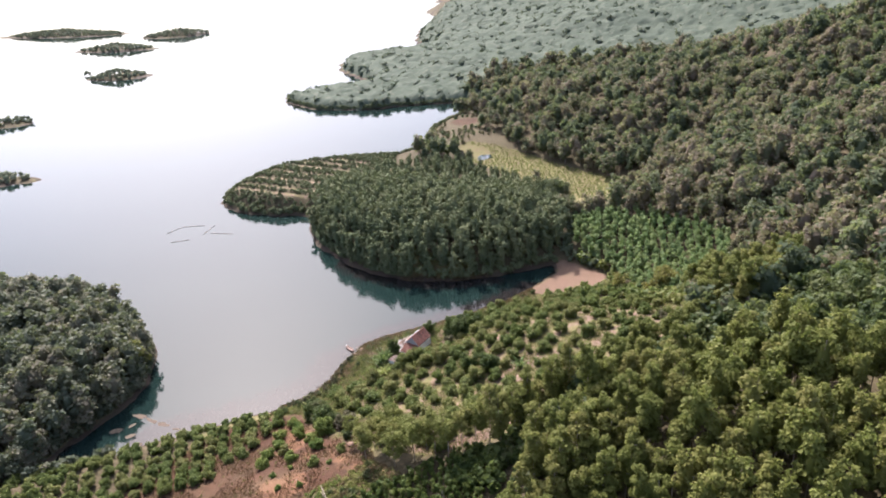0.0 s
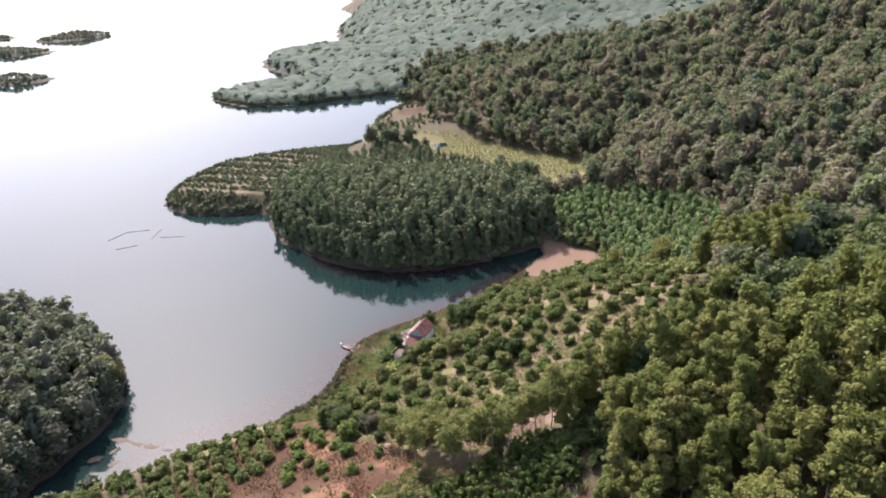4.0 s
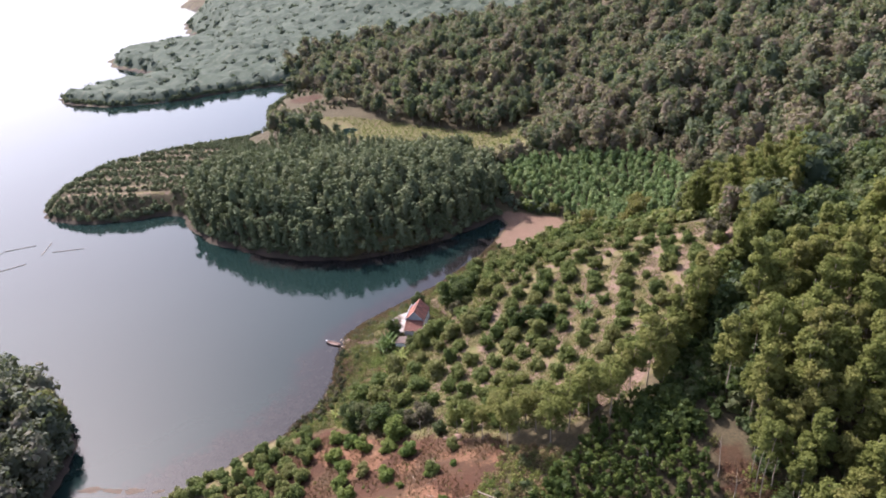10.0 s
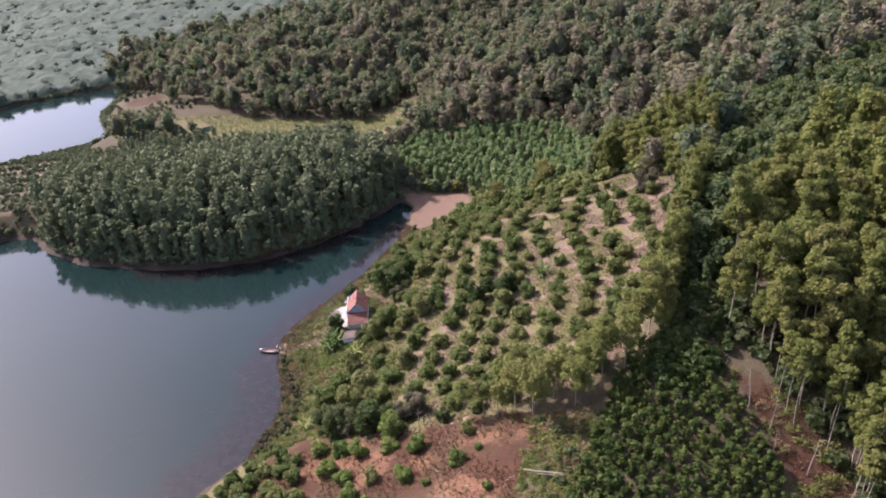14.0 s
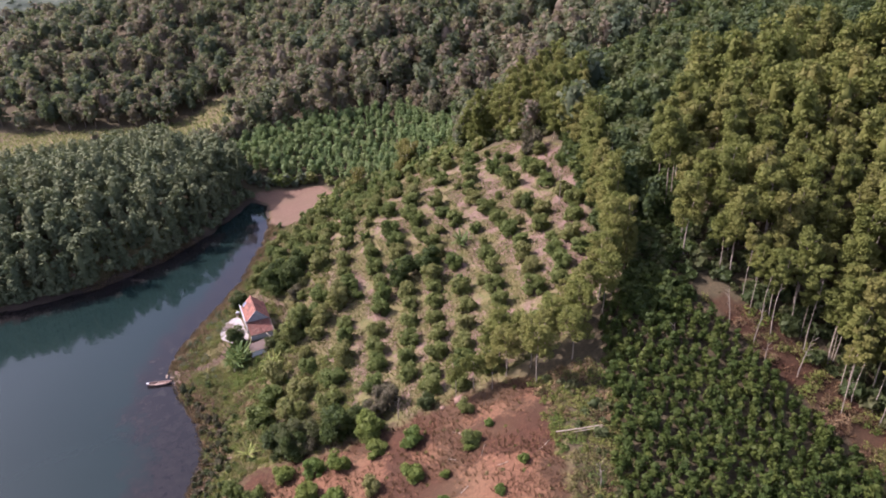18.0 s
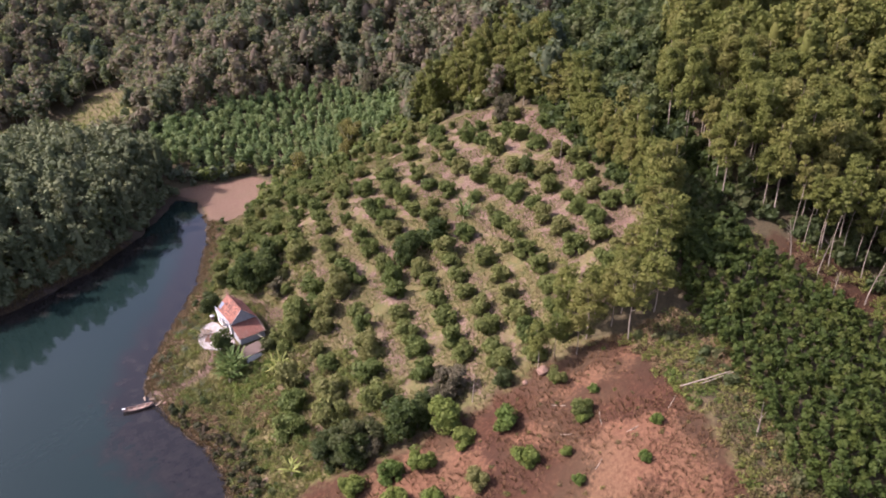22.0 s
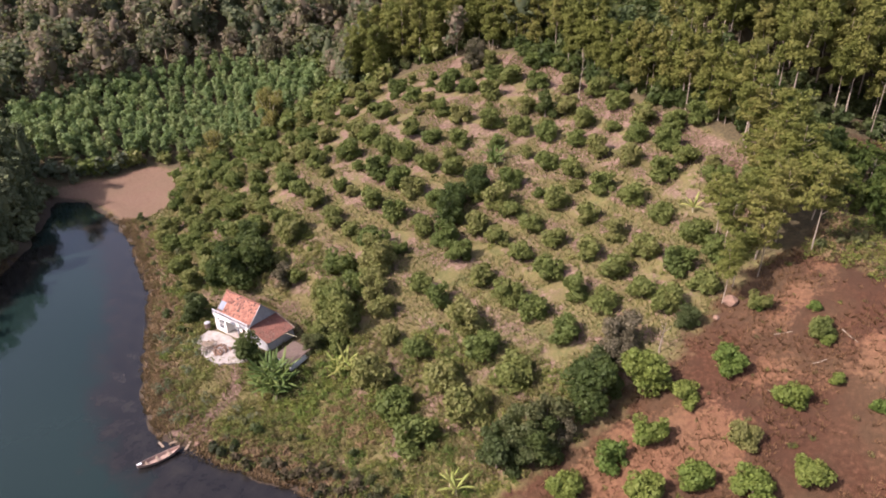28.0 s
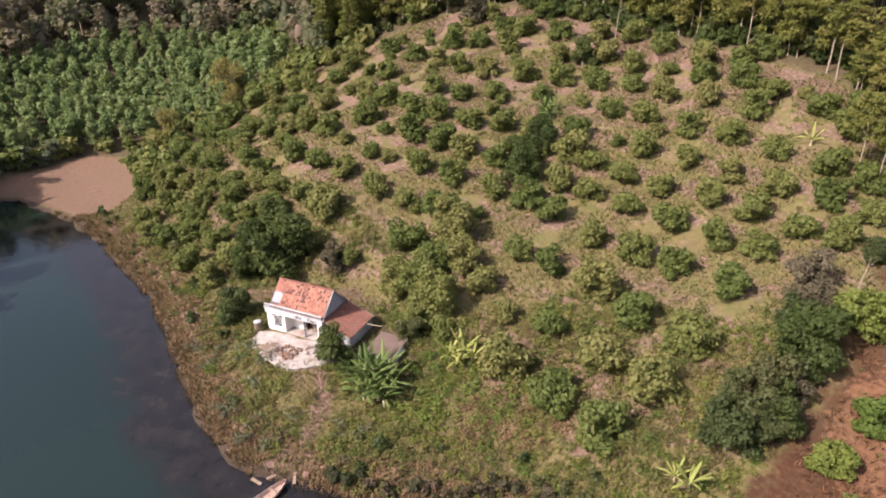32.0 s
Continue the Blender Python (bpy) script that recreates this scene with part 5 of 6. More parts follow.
wd = scatter(rng, -2, 32, -102, -62, 0.95, lambda x, y, d: poly_distance(x, y, MARGIN) > -0.9 + 1.4 * ripple(x, y, 1.8, 2.0), 0.5)
stand("field_margin_weeds", "weed", wd, M_WEED, M_BARK, "tall yellow-brown weeds between clearing and saplings", "weeds", (0.6, 1.6), 8, 23, patchy=0.8)
wd = scatter(rng, -2, 32, -102, -62, 1.3, lambda x, y, d: (poly_distance(x, y, MARGIN) > -1.2) & ((ripple(x, y, 2.4, 6.0) > 0.25) | (y > -73)), 0.5)
stand("rusty_margin_weeds", "weed", wd, M_STRAW, M_BARK, "rusty dry weeds along the clearing's edge", "weeds", (0.8, 1.5), 8, 49)
wd = scatter(rng, -2, 32, -102, -62, 2.2, lambda x, y, d: (poly_distance(x, y, MARGIN) > 0.6) & (ripple(x, y, 3.0, 7.0) > -0.2), 0.5)
stand("field_margin_shrubs", "bush", wd, M_GREY, M_BARK, "ragged olive shrubs beside the sapling crop", "shrubs", (0.4, 0.9), 6, 34)
wd = scatter(rng, 44, 62, -112, -64, 1.4, lambda x, y, d: in_poly(x, y, TRUNK_BANK) & (ripple(x, y, 2.0, 3.0) > -0.05), 0.5)
stand("bank_scrub", "weed", wd, M_WEED, M_BARK, "dry brush on the red bank under the acacias", "scrub", (0.6, 1.9), 8, 24, (0.4, 0.9))
wd = scatter(rng, 50, 62, -114, -70, 1.5, lambda x, y, d: in_poly(x, y, TRUNK_BANK) & (ripple(x, y, 2.6, 1.0) > 0.05), 0.5)
stand("rusty_bank_brush", "weed", wd, M_STRAW, M_BARK, "rusty dead brush on the red bank", "brush", (0.6, 1.6), 8, 53)
wd = scatter(rng, 52, 74, -112, -60, 2.0, lambda x, y, d: in_poly(x, y, hill_acacia) & (x - 58 < 12 + 3 * ripple(x, y, 5.0)), 0.5)
stand("undergrowth", "bush", wd, M_GREY, M_BARK, "dull green undergrowth under the acacias", "undergrowth", (0.6, 1.5), 6, 31)
wd = scatter(rng, -40, 26, -106, -44, 3.4, lambda x, y, d: in_poly(x, y, CLEARING), 0.5)
stand("clearing_weeds", "weed", wd, M_WEED, M_BARK, "small green regrowth on cleared red soil", "weeds", (0.25, 0.6), 8, 25)

# ---------------------------------------------------------------- the house by the lake
def prism(bm, outline, y0, y1):
    """A solid between two y planes from an outline in x and z."""
    a = [bm.verts.new((x, y0, z)) for x, z in outline]
    b = [bm.verts.new((x, y1, z)) for x, z in outline]
    bm.faces.new(a), bm.faces.new(b[::-1])
    for k in range(len(a)):
        bm.faces.new((a[k - 1], b[k - 1], b[k], a[k]))
    bmesh.ops.recalc_face_normals(bm, faces=bm.faces)


def tiles(bm, o, across, down, wide, long_, tw=0.22, tl=0.30, rng=None, missing=0.02, hole=None):
    """Courses of half-round tiles on a slope: o is the upper corner, across and down unit vectors."""
    o, across, down = Vector(o), Vector(across), Vector(down)
    up = across.cross(down).normalized()
    if up.z < 0:
        up = -up
    for i in range(int(wide / tw)):
        for k in range(int(long_ / tl)):
            worn = missing * (1 + 5 * max(0.0, math.sin(i * 0.61 + 1.3 * math.sin(k * 0.9)) * math.sin(k * 0.75 + i * 0.23)))
            if rng.random() < worn or (hole and hole(i * tw / wide, k * tl / long_)):
                continue
            p = o + across * ((i + 0.5) * tw + rng.normal() * 0.012) + down * (k * tl + rng.normal() * 0.015)
            lift = rng.random() * 0.018
            low = p + down * tl * 1.12
            v = [bm.verts.new(q) for q in (p - across * tw * 0.46, p + up * (0.05 + lift), p + across * tw * 0.46,
                                           low - across * tw * 0.5 + up * 0.02, low + up * (0.09 + lift), low + across * tw * 0.5 + up * 0.02)]
            bm.faces.new((v[0], v[1], v[4], v[3])), bm.faces.new((v[1], v[2], v[5], v[4])), bm.faces.new((v[3], v[4], v[5]))


def roof_panel(a, b, c, d, thick=0.08):
    """A thin sloping slab through four corners."""
    bm = bmesh.new()
    top = [bm.verts.new(p) for p in (a, b, c, d)]
    low = [bm.verts.new(Vector(p) - Vector((0, 0, thick))) for p in (a, b, c, d)]
    bm.faces.new(top), bm.faces.new(low[::-1])
    for k in range(4):
        bm.faces.new((top[k - 1], low[k - 1], low[k], top[k]))
    bmesh.ops.recalc_face_normals(bm, faces=bm.faces)
    return bm


def build_house():
    rg = np.random.default_rng(5)
    house = new("house")
    house.matrix_basis = pose(0, 0, YARD[2], 0, 0, -11.5)
    W, L, E, R = 2.45, 6.8, 2.85, 5.25           # half width, length, eaves, ridge
    gable = [(-W, 0), (W, 0), (W, E), (0, R), (-W, E)]
    bm = bmesh.new()
    prism(bm, gable, 0.0, 0.22)
    part("gable_wall", bm, M_CEMENT, house, "unpainted grey cement gable wall")
    bm = bmesh.new()
    prism(bm, gable, L - 0.22, L)
    part("gable_wall", bm, M_CEMENT, house, "unpainted grey cement gable wall")
    part("back_wall", boxes((W - 0.22, 0.22, 0, W, L - 0.22, E)), M_WALL, house)
    # front: a closed room at the north end, a recessed porch beside it
    part("porch_wall", boxes((-1.15, 0.22, 0, -0.95, 1.6, E), (-1.15, 3.1, 0, -0.95, 4.9, E), (-1.15, 1.6, 2.1, -0.95, 3.1, E)), M_WALL, house)
    part("room_wall", boxes((-W, 4.9, 0, -W + 0.2, 5.35, E - 0.55), (-W, 6.35, 0, -W + 0.2, 7.3, E - 0.55), (-W, 5.35, 0, -W + 0.2, 6.35, 0.85),
                            (-W, 5.35, 2.05, -W + 0.2, 6.35, E - 0.55), (-W + 0.2, 4.9, 0, -1.15, 5.1, E - 0.55)), M_WALL, house, "whitewashed front room wall")
    part("pier", boxes((-W, 0.22, 0, -W + 0.3, 0.62, E - 0.55)), M_WALL, house)
    bm = bmesh.new()
    bmesh.ops.create_cone(bm, cap_ends=True, segments=10, radius1=0.11, radius2=0.10, depth=E - 0.55, matrix=Matrix.Translation((-W + 0.15, 2.4, (E - 0.55) / 2)))
    part("pillar", bm, M_MOULD, house, "round grey porch pillar")
    part("fascia", boxes((-W - 0.12, -0.05, E - 0.55, -W + 0.25, L + 0.6, E + 0.02), bevel=0.02), M_WALL, house, "white fascia band over the porch")
    part("cornice", boxes((-W - 0.22, -0.1, E + 0.02, -W + 0.25, L + 0.65, E + 0.10), (-W - 0.20, -0.08, E + 0.50, -W - 0.02, L + 0.63, E + 0.57), bevel=0.015), M_RAIL, house,
         "grey moulded cornice and balustrade rail")
    bm = bmesh.new()
    bmesh.ops.create_cone(bm, cap_ends=True, segments=6, radius1=0.065, radius2=0.045, depth=0.42)
    me = bpy.data.meshes.new("baluster")
    bm.to_mesh(me), bm.free()
    me.materials.append(M_RAIL)
    for k in range(28):
        under("baluster", me, house).location = (-W - 0.11, 0.05 + k * (L + 0.5) / 27, E + 0.30)
    # raised ornaments on the front
    for y0, y1 in ((2.5, 3.7), (0.55, 1.6)):
        part("relief", boxes(*[(-W - 0.17, y, E - 0.46, -W - 0.12, y + 0.17 + 0.05 * math.sin(9 * y), E - 0.10 + 0.05 * math.sin(5 * y)) for y in np.arange(y0, y1, 0.25)], bevel=0.01), M_MOULD, house, "grey raised ornament on the fascia")
    bm = bmesh.new()
    for s in (-1, 1):
        vs = box(bm, -0.06, 0, -0.08, 0.04, 0.86, 0.07)
        bmesh.ops.rotate(bm, verts=vs, matrix=Matrix.Rotation(radians(34), 3, "X"))
        bmesh.ops.scale(bm, verts=vs, vec=(1, s, 1))
        bmesh.ops.translate(bm, verts=vs, vec=(-W - 0.03, 5.85 - s * 0.7, 2.0))
    bmesh.ops.recalc_face_normals(bm, faces=bm.faces)
    part("pediment", bm, M_MOULD, house, "grey pointed moulding over the window")
    # one flat dark panel fills the whole window opening
    win = part("window", boxes((-W + 0.06, 5.35, 0.85, -W + 0.1, 6.35, 2.05)), M_DARKROOM, house, "barred window with a dark panel behind the bars")
    part("window_frame", boxes((-W + 0.01, 5.35, 0.85, -W + 0.06, 5.42, 2.05), (-W + 0.01, 6.28, 0.85, -W + 0.06, 6.35, 2.05), (-W + 0.01, 5.42, 1.98, -W + 0.06, 6.28, 2.05),
                               (-W + 0.01, 5.42, 0.85, -W + 0.06, 6.28, 0.92)), M_MOULD, win)
    for k in range(5):
        part("bar", boxes((-W + 0.02, 5.52 + k * 0.17, 0.92, -W + 0.045, 5.545 + k * 0.17, 1.98)), M_WHITE, win)
    part("window_sill", boxes((-W - 0.08, 5.28, 0.78, -W + 0.06, 6.42, 0.85), bevel=0.01), M_MOULD, win)
    door = part("door", boxes((-1.06, 1.66, 0.0, -1.0, 2.34, 2.08)), M_DARKROOM, house, "dark wooden double door, half open")
    part("door_panel", boxes((-1.09, 1.78, 0.25, -1.06, 2.22, 0.95), (-1.09, 1.78, 1.1, -1.06, 2.22, 1.9)), M_WOOD, door)
    part("door_frame", boxes((-1.18, 1.58, 0, -0.92, 1.66, 2.16), (-1.18, 3.04, 0, -0.92, 3.12, 2.16), (-1.18, 1.66, 2.08, -0.92, 3.04, 2.16)), M_WOOD, house)
    part("inner_floor", boxes((-W, 0.22, -0.1, W - 0.22, L - 0.22, 0.12)), M_SLAB, house)
    # main roof: boarding, tiles and ridge
    for side, name in ((-1, "front_slope"), (1, "back_slope")):
        run = math.hypot(W + 0.05, R - E) + (0.28 if side > 0 else -0.02)
        down = Vector((side * (W + 0.05), 0, -(R - E))).normalized()
        top = Vector((0, -0.18, R + 0.06))
        deck = part(name, roof_panel(top, top + Vector((0, L + 0.36, 0)), top + Vector((0, L + 0.36, 0)) + down * run, top + down * run), M_LATH, house, "dark roof boarding under clay tiles")
        bm = bmesh.new()
        hole = (lambda u, v: 0.80 < u < 0.985 and 0.36 < v < 0.86) if side < 0 else None
        tiles(bm, top + Vector((0, 0, 0.03)), (0, 1, 0), down, L + 0.36, run, rng=rg, missing=0.06, hole=hole)
        tagged(part("tiling", bm, M_TILE, deck), kind="stuff", label="faded orange clay tiles, some slipped and missing")
        if side < 0:
            p = top + Vector((0, (L + 0.36) * 0.81, 0.05)) + down * run * 0.44
            part("patch_sheet", roof_panel(p, p + Vector((0, 1.2, 0)), p + Vector((0, 1.2, 0)) + down * 1.25, p + down * 1.25, 0.02), M_BLUE_SHEET, deck, "bluish metal sheet over a gap in the tiles")
        for k in range(26):
            q = top + Vector((0, rg.uniform(0.5, L - 0.6), 0.10)) + down * rg.uniform(0.3, run - 0.6)
            m = boxes((-0.02, -0.3, -0.01, 0.05, 0.3, 0.03))
            bmesh.ops.rotate(m, verts=m.verts, matrix=Matrix.Rotation(math.atan2(-down.z, abs(down.x)) * side, 3, "Y") @ Matrix.Rotation(rg.uniform(0, 3), 3, "Z"))
            bmesh.ops.translate(m, verts=m.verts, vec=q)
            part("loose_tile", m, M_TILE_OLD, deck)
    part("ridge_cap", boxes((-0.13, -0.2, R + 0.08, 0.13, L + 0.2, R + 0.20), bevel=0.04), M_TILE_OLD, house)
    part("verge", roof_panel((-W - 0.1, -0.24, E - 0.02), (-W - 0.1, -0.14, E - 0.02), (0, -0.14, R + 0.16), (0, -0.24, R + 0.16), 0.14), M_CEMENT, house, "grey cement verge of the roof")
    part("verge", roof_panel((W + 0.1, -0.14, E - 0.02), (W + 0.1, -0.24, E - 0.02), (0, -0.24, R + 0.16), (0, -0.14, R + 0.16), 0.14), M_CEMENT, house, "grey cement verge of the roof")
    # the lean-to kitchen against the south gable
    lo, hi = 1.45, 2.75
    down = Vector((0, -3.5, -(hi - lo))).normalized()
    lean = part("lean_to_roof", roof_panel((-2.3, -0.02, hi), (2.75, -0.02, hi), (2.75, -3.52, lo), (-2.3, -3.52, lo)), M_WOOD, house, "lean-to roof boarding")
    bm = bmesh.new()
    tiles(bm, (-2.3, -0.02, hi + 0.03), (1, 0, 0), down, 5.05, 3.75, rng=rg, missing=0.01)
    tagged(part("tiling", bm, M_TILE_OLD, lean), kind="stuff", label="old brown clay tiles")
    part("lean_to_wall", boxes((-2.1, -3.3, 0, -1.95, -0.02, 1.45), (-1.95, -3.3, 0, 2.55, -3.15, 1.4), (2.4, -3.15, 0, 2.55, -0.02, 1.45)), M_CEMENT, house, "rough cement lean-to wall")
    return tagged(house, "small white lakeside house with broken orange tiled roof and lean-to", "house")


build_house()


def slab_yard():
    rg = np.random.default_rng(17)
    rim = [(-3.4, 8.4), (-4.6, 7.6), (-6.1, 6.0), (-6.5, 4.6), (-7.5, 3.6), (-7.6, 1.6), (-6.9, 0.2), (-6.3, -1.0), (-5.0, -1.9), (-3.2, -1.5), (-2.7, 0.4), (-2.2, 3.5), (-1.5, 7.4), (-2.0, 8.4)]
    edge = []
    for (ax, ay), (bx, by) in zip(rim, rim[1:] + rim[:1]):
        for s in (0, 0.2, 0.4, 0.6, 0.8):
            edge.append((ax + s * (bx - ax) + rg.normal() * 0.13, ay + s * (by - ay) + rg.normal() * 0.13))
    bm = bmesh.new()
    top = [bm.verts.new((x, y, YARD[2] + 0.14 + rg.normal() * 0.01)) for x, y in edge]
    low = [bm.verts.new((x * 1.02, y * 1.02, YARD[2] - 1.1)) for x, y in edge]
    bm.faces.new(top)
    for k in range(len(edge)):
        bm.faces.new((top[k - 1], low[k - 1], low[k], top[k]))
    bmesh.ops.triangulate(bm, faces=[f for f in bm.faces if len(f.verts) > 4])
    bmesh.ops.recalc_face_normals(bm, faces=bm.faces)
    me = bpy.data.meshes.new("yard")
    bm.to_mesh(me), bm.free()
    me.materials.append(M_SLAB)
    return tagged(new("yard_paving", me), "pale stained broken cement yard before the house", "paving", kind="structure")


slab_yard()


def heap(name, x, y, z, r, n, mat, label, category, seed, long=False):
    """A heap of broken lumps or sticks, each a part."""
    rg = np.random.default_rng(seed)
    root = new(name)
    root.location = (x, y, z)
    for k in range(n):
        bm = bmesh.new()
        a, d = rg.random() * 6.283, r * math.sqrt(rg.random())
        h = 0.45 * r * max(0.0, 1 - d / r) * rg.random()
        s = 0.12 + 0.14 * rg.random()
        if long:
            vs = box(bm, -s * 3.2, -0.05, 0, s * 3.2, 0.05, 0.09)
        else:
            vs = bmesh.ops.create_icosphere(bm, subdivisions=1, radius=s)["verts"]
            for v in vs:
                v.co = v.co * (0.7 + 0.5 * rg.random())
        bmesh.ops.rotate(bm, verts=bm.verts, matrix=Matrix.Rotation(rg.random() * 3.14, 3, "Z"))
        bmesh.ops.translate(bm, verts=bm.verts, vec=(d * math.cos(a), d * math.sin(a), h + 0.03))
        part("stick" if long else "lump", bm, mat, root)
    return tagged(root, label, category)


heap("rubble_heap", -5.0, 3.4, YARD[2] + 0.14, 1.3, 44, M_ROCK, "heap of orange-brown rubble on the cement yard", "rubble", 1)
heap("firewood_heap", -4.6, 6.0, YARD[2] + 0.14, 0.8, 14, M_WOOD, "loose heap of firewood on the yard", "firewood", 2, True)
heap("rubble_heap", -4.2, 1.0, YARD[2] + 0.14, 1.0, 22, M_SLAB, "scatter of broken pale cement on the yard", "rubble", 3)
heap("brush_heap", -5.4, 5.2, YARD[2] + 0.14, 0.9, 18, M_BARK, "heap of dry brushwood on the yard", "brushwood", 4, True)


def shed():
    root = new("shed")
    x, y = -2.9, -6.9
    root.matrix_basis = pose(x, y, float(land(x, y)), 0, 0, -14)
    for row in ((-1.6, -1.5, -0.6, -1.48, 1.5, 0.98), (1.48, -1.5, -0.6, 1.6, 1.5, 1.42)):
        part("wall", boxes(row), M_CEMENT, root)
    for row in ((-1.48, 1.38, -0.6, 1.48, 1.5, 0.98), (-1.48, -1.5, -0.6, 1.48, -1.38, 0.98)):
        part("wall", boxes(row), M_WALL, root, "stained pale shed wall")
    part("roof", roof_panel((-1.75, -1.65, 1.04), (1.75, -1.65, 1.48), (1.75, 1.65, 1.48), (-1.75, 1.65, 1.04), 0.05), M_SHEET, root, "grey fibre-cement roof with dead leaves")
    bm = bmesh.new()
    for k in range(16):
        y0 = -1.62 + k * 0.2
        v = [bm.verts.new(p) for p in ((-1.75, y0, 1.05), (-1.75, y0 + 0.1, 1.11), (-1.75, y0 + 0.2, 1.05), (1.75, y0, 1.49), (1.75, y0 + 0.1, 1.55), (1.75, y0 + 0.2, 1.49))]
        bm.faces.new((v[0], v[1], v[4], v[3])), bm.faces.new((v[1], v[2], v[5], v[4]))
    part("corrugation", bm, M_SHEET, root)
    return tagged(root, "low shed with weathered grey sheet roof beside the house", "shed")


shed()
root = new("water_tank")
root.location = (-1.6, 8.6, YARD[2])
bm = bmesh.new()
bmesh.ops.create_cone(bm, cap_ends=True, segments=16, radius1=0.42, radius2=0.40, depth=1.2, matrix=Matrix.Translation((0, 0, 0.6)))
part("body", bm, M_SHEET, root, smooth=False)
bm = bmesh.new()
bmesh.ops.create_cone(bm, cap_ends=True, segments=16, radius1=0.45, radius2=0.25, depth=0.12, matrix=Matrix.Translation((0, 0, 1.26)))
part("lid", bm, M_CEMENT, root)
tagged(root, "round dark grey cement water tank beside the house", "tank")


def pole(name, a, b, r, mat, label, category):
    v, f = tube([a, np.add(a, b) / 2 + np.array([0.0, 0.0, -0.06]), b], [r, r * 0.9, r * 0.7], 6)
    return tagged(new(name, mesh_of(name, v, f, [mat], smooth=True)), label, category)


pole("bamboo_pole", (0.3, -3.5, 3.75), (0.4, -5.4, 3.55), 0.05, M_BAMBOO, "thin bamboo pole from lean-to roof to shed", "pole")


# ---------------------------------------------------------------- landing and boat
def sampan():
    root = new("sampan")
    root.matrix_basis = pose(-22.5, -2.0, 0.02, 0, 0, -27)
    n, L = 13, 4.9
    outer, inner = [], []
    for k in range(n):
        u = -1 + 2 * k / (n - 1)
        w, rise = 0.52 * (1 - abs(u) ** 2.6) + 0.10, 0.30 * abs(u) ** 2.2
        outer.append([(u * L / 2, -w, 0.38 + rise), (u * L / 2, -w * 0.7, -0.05 + rise), (u * L / 2, w * 0.7, -0.05 + rise), (u * L / 2, w, 0.38 + rise)])
        inner.append([(u * L / 2, w - 0.05, 0.38 + rise), (u * L / 2, w * 0.66, 0.02 + rise), (u * L / 2, -w * 0.66, 0.02 + rise), (u * L / 2, -w + 0.05, 0.38 + rise)])
    bm = bmesh.new()
    rings = [[bm.verts.new(p) for p in o + i] for o, i in zip(outer, inner)]
    for a, b in zip(rings, rings[1:]):
        for k in range(8):
            bm.faces.new((a[k], a[(k + 1) % 8], b[(k + 1) % 8], b[k]))
    bm.faces.new(rings[0][::-1]), bm.faces.new(rings[-1])
    bmesh.ops.recalc_face_normals(bm, faces=bm.faces)
    part("hull", bm, M_BOAT, root)
    for x in (-1.4, -0.2, 1.1):
        part("thwart", boxes((x - 0.1, -0.45, 0.26, x + 0.1, 0.45, 0.31), bevel=0.01), M_WOOD, root)
    part("foredeck", boxes((-2.4, -0.16, 0.62, -1.9, 0.16, 0.66), bevel=0.01), M_WHITE, root, "white plastic sheet on the bow")
    return tagged(root, "long narrow grey wooden boat moored at the bank", "boat")


sampan()
for k, (x, y, a, s) in enumerate(((-19.2, -3.4, 20, 2.2), (-19.6, -1.6, -35, 1.4), (-20.6, -0.4, 70, 1.2))):
    z = max(0.05, float(land(x, y)))
    bm = boxes((-s / 2, -0.14, 0.0, s / 2, 0.14, 0.06), bevel=0.01)
    me = bpy.data.meshes.new("plank")
    bm.to_mesh(me), bm.free()
    me.materials.append(M_WOOD)
    ob = tagged(new("plank", me), "weathered plank lying on the muddy landing", "plank", "planks at the landing")
    ob.matrix_basis = pose(x, y, z + 0.02, 0, 0, a)
pole("mooring_post", (-19.4, -0.9, -0.2), (-19.5, -0.8, 1.3), 0.06, M_WOOD, "leaning wooden mooring post at the landing", "post")


# ---------------------------------------------------------------- banana plants
def banana_meshes(seed, n, height, mat):
    rg = np.random.default_rng(seed)
    blades = []
    v, f = tube([(0, 0, -0.3), (0.03, 0, height * 0.15), (0, 0.03, height * 0.30)], [0.16, 0.13, 0.08], 8)
    stem_mesh = mesh_of("pseudostem", v, f, [M_BAMBOO], smooth=True)
    for k in range(n):
        a, up = k * 2.4 + rg.normal() * 0.2, 0.55 + 0.5 * (k / n)
        ln = height * (0.75 + 0.2 * rg.random())
        s = np.linspace(0, 1, 8)
        out = ln * (0.95 * s * (1.35 - up * 0.75))
        z = height * 0.26 + ln * (up * 1.25 * s - 0.95 * (1 - 0.55 * up) * s**2)
        w = 0.15 * height / 3 * np.sin(np.clip(s * 0.94 + 0.06, 0, 1) * np.pi) ** 0.6
        c, d = math.cos(a), math.sin(a)
        mid = np.stack([out * c, out * d, z], 1)
        side = np.array([-d, c, 0.0])
        rows = np.stack([mid - w[:, None] * side - [0, 0, 0.12] * (w[:, None] > 0.1), mid, mid + w[:, None] * side - [0, 0, 0.12] * (w[:, None] > 0.1)], 1)
        q = np.array([[3 * i + j, 3 * i + j + 1, 3 * i + j + 4, 3 * i + j + 3] for i in range(7) for j in range(2)])
        blades.append(mesh_of("leaf", rows.reshape(-1, 3), q, [mat], smooth=True))
    return stem_mesh, blades


BANANAS = {}


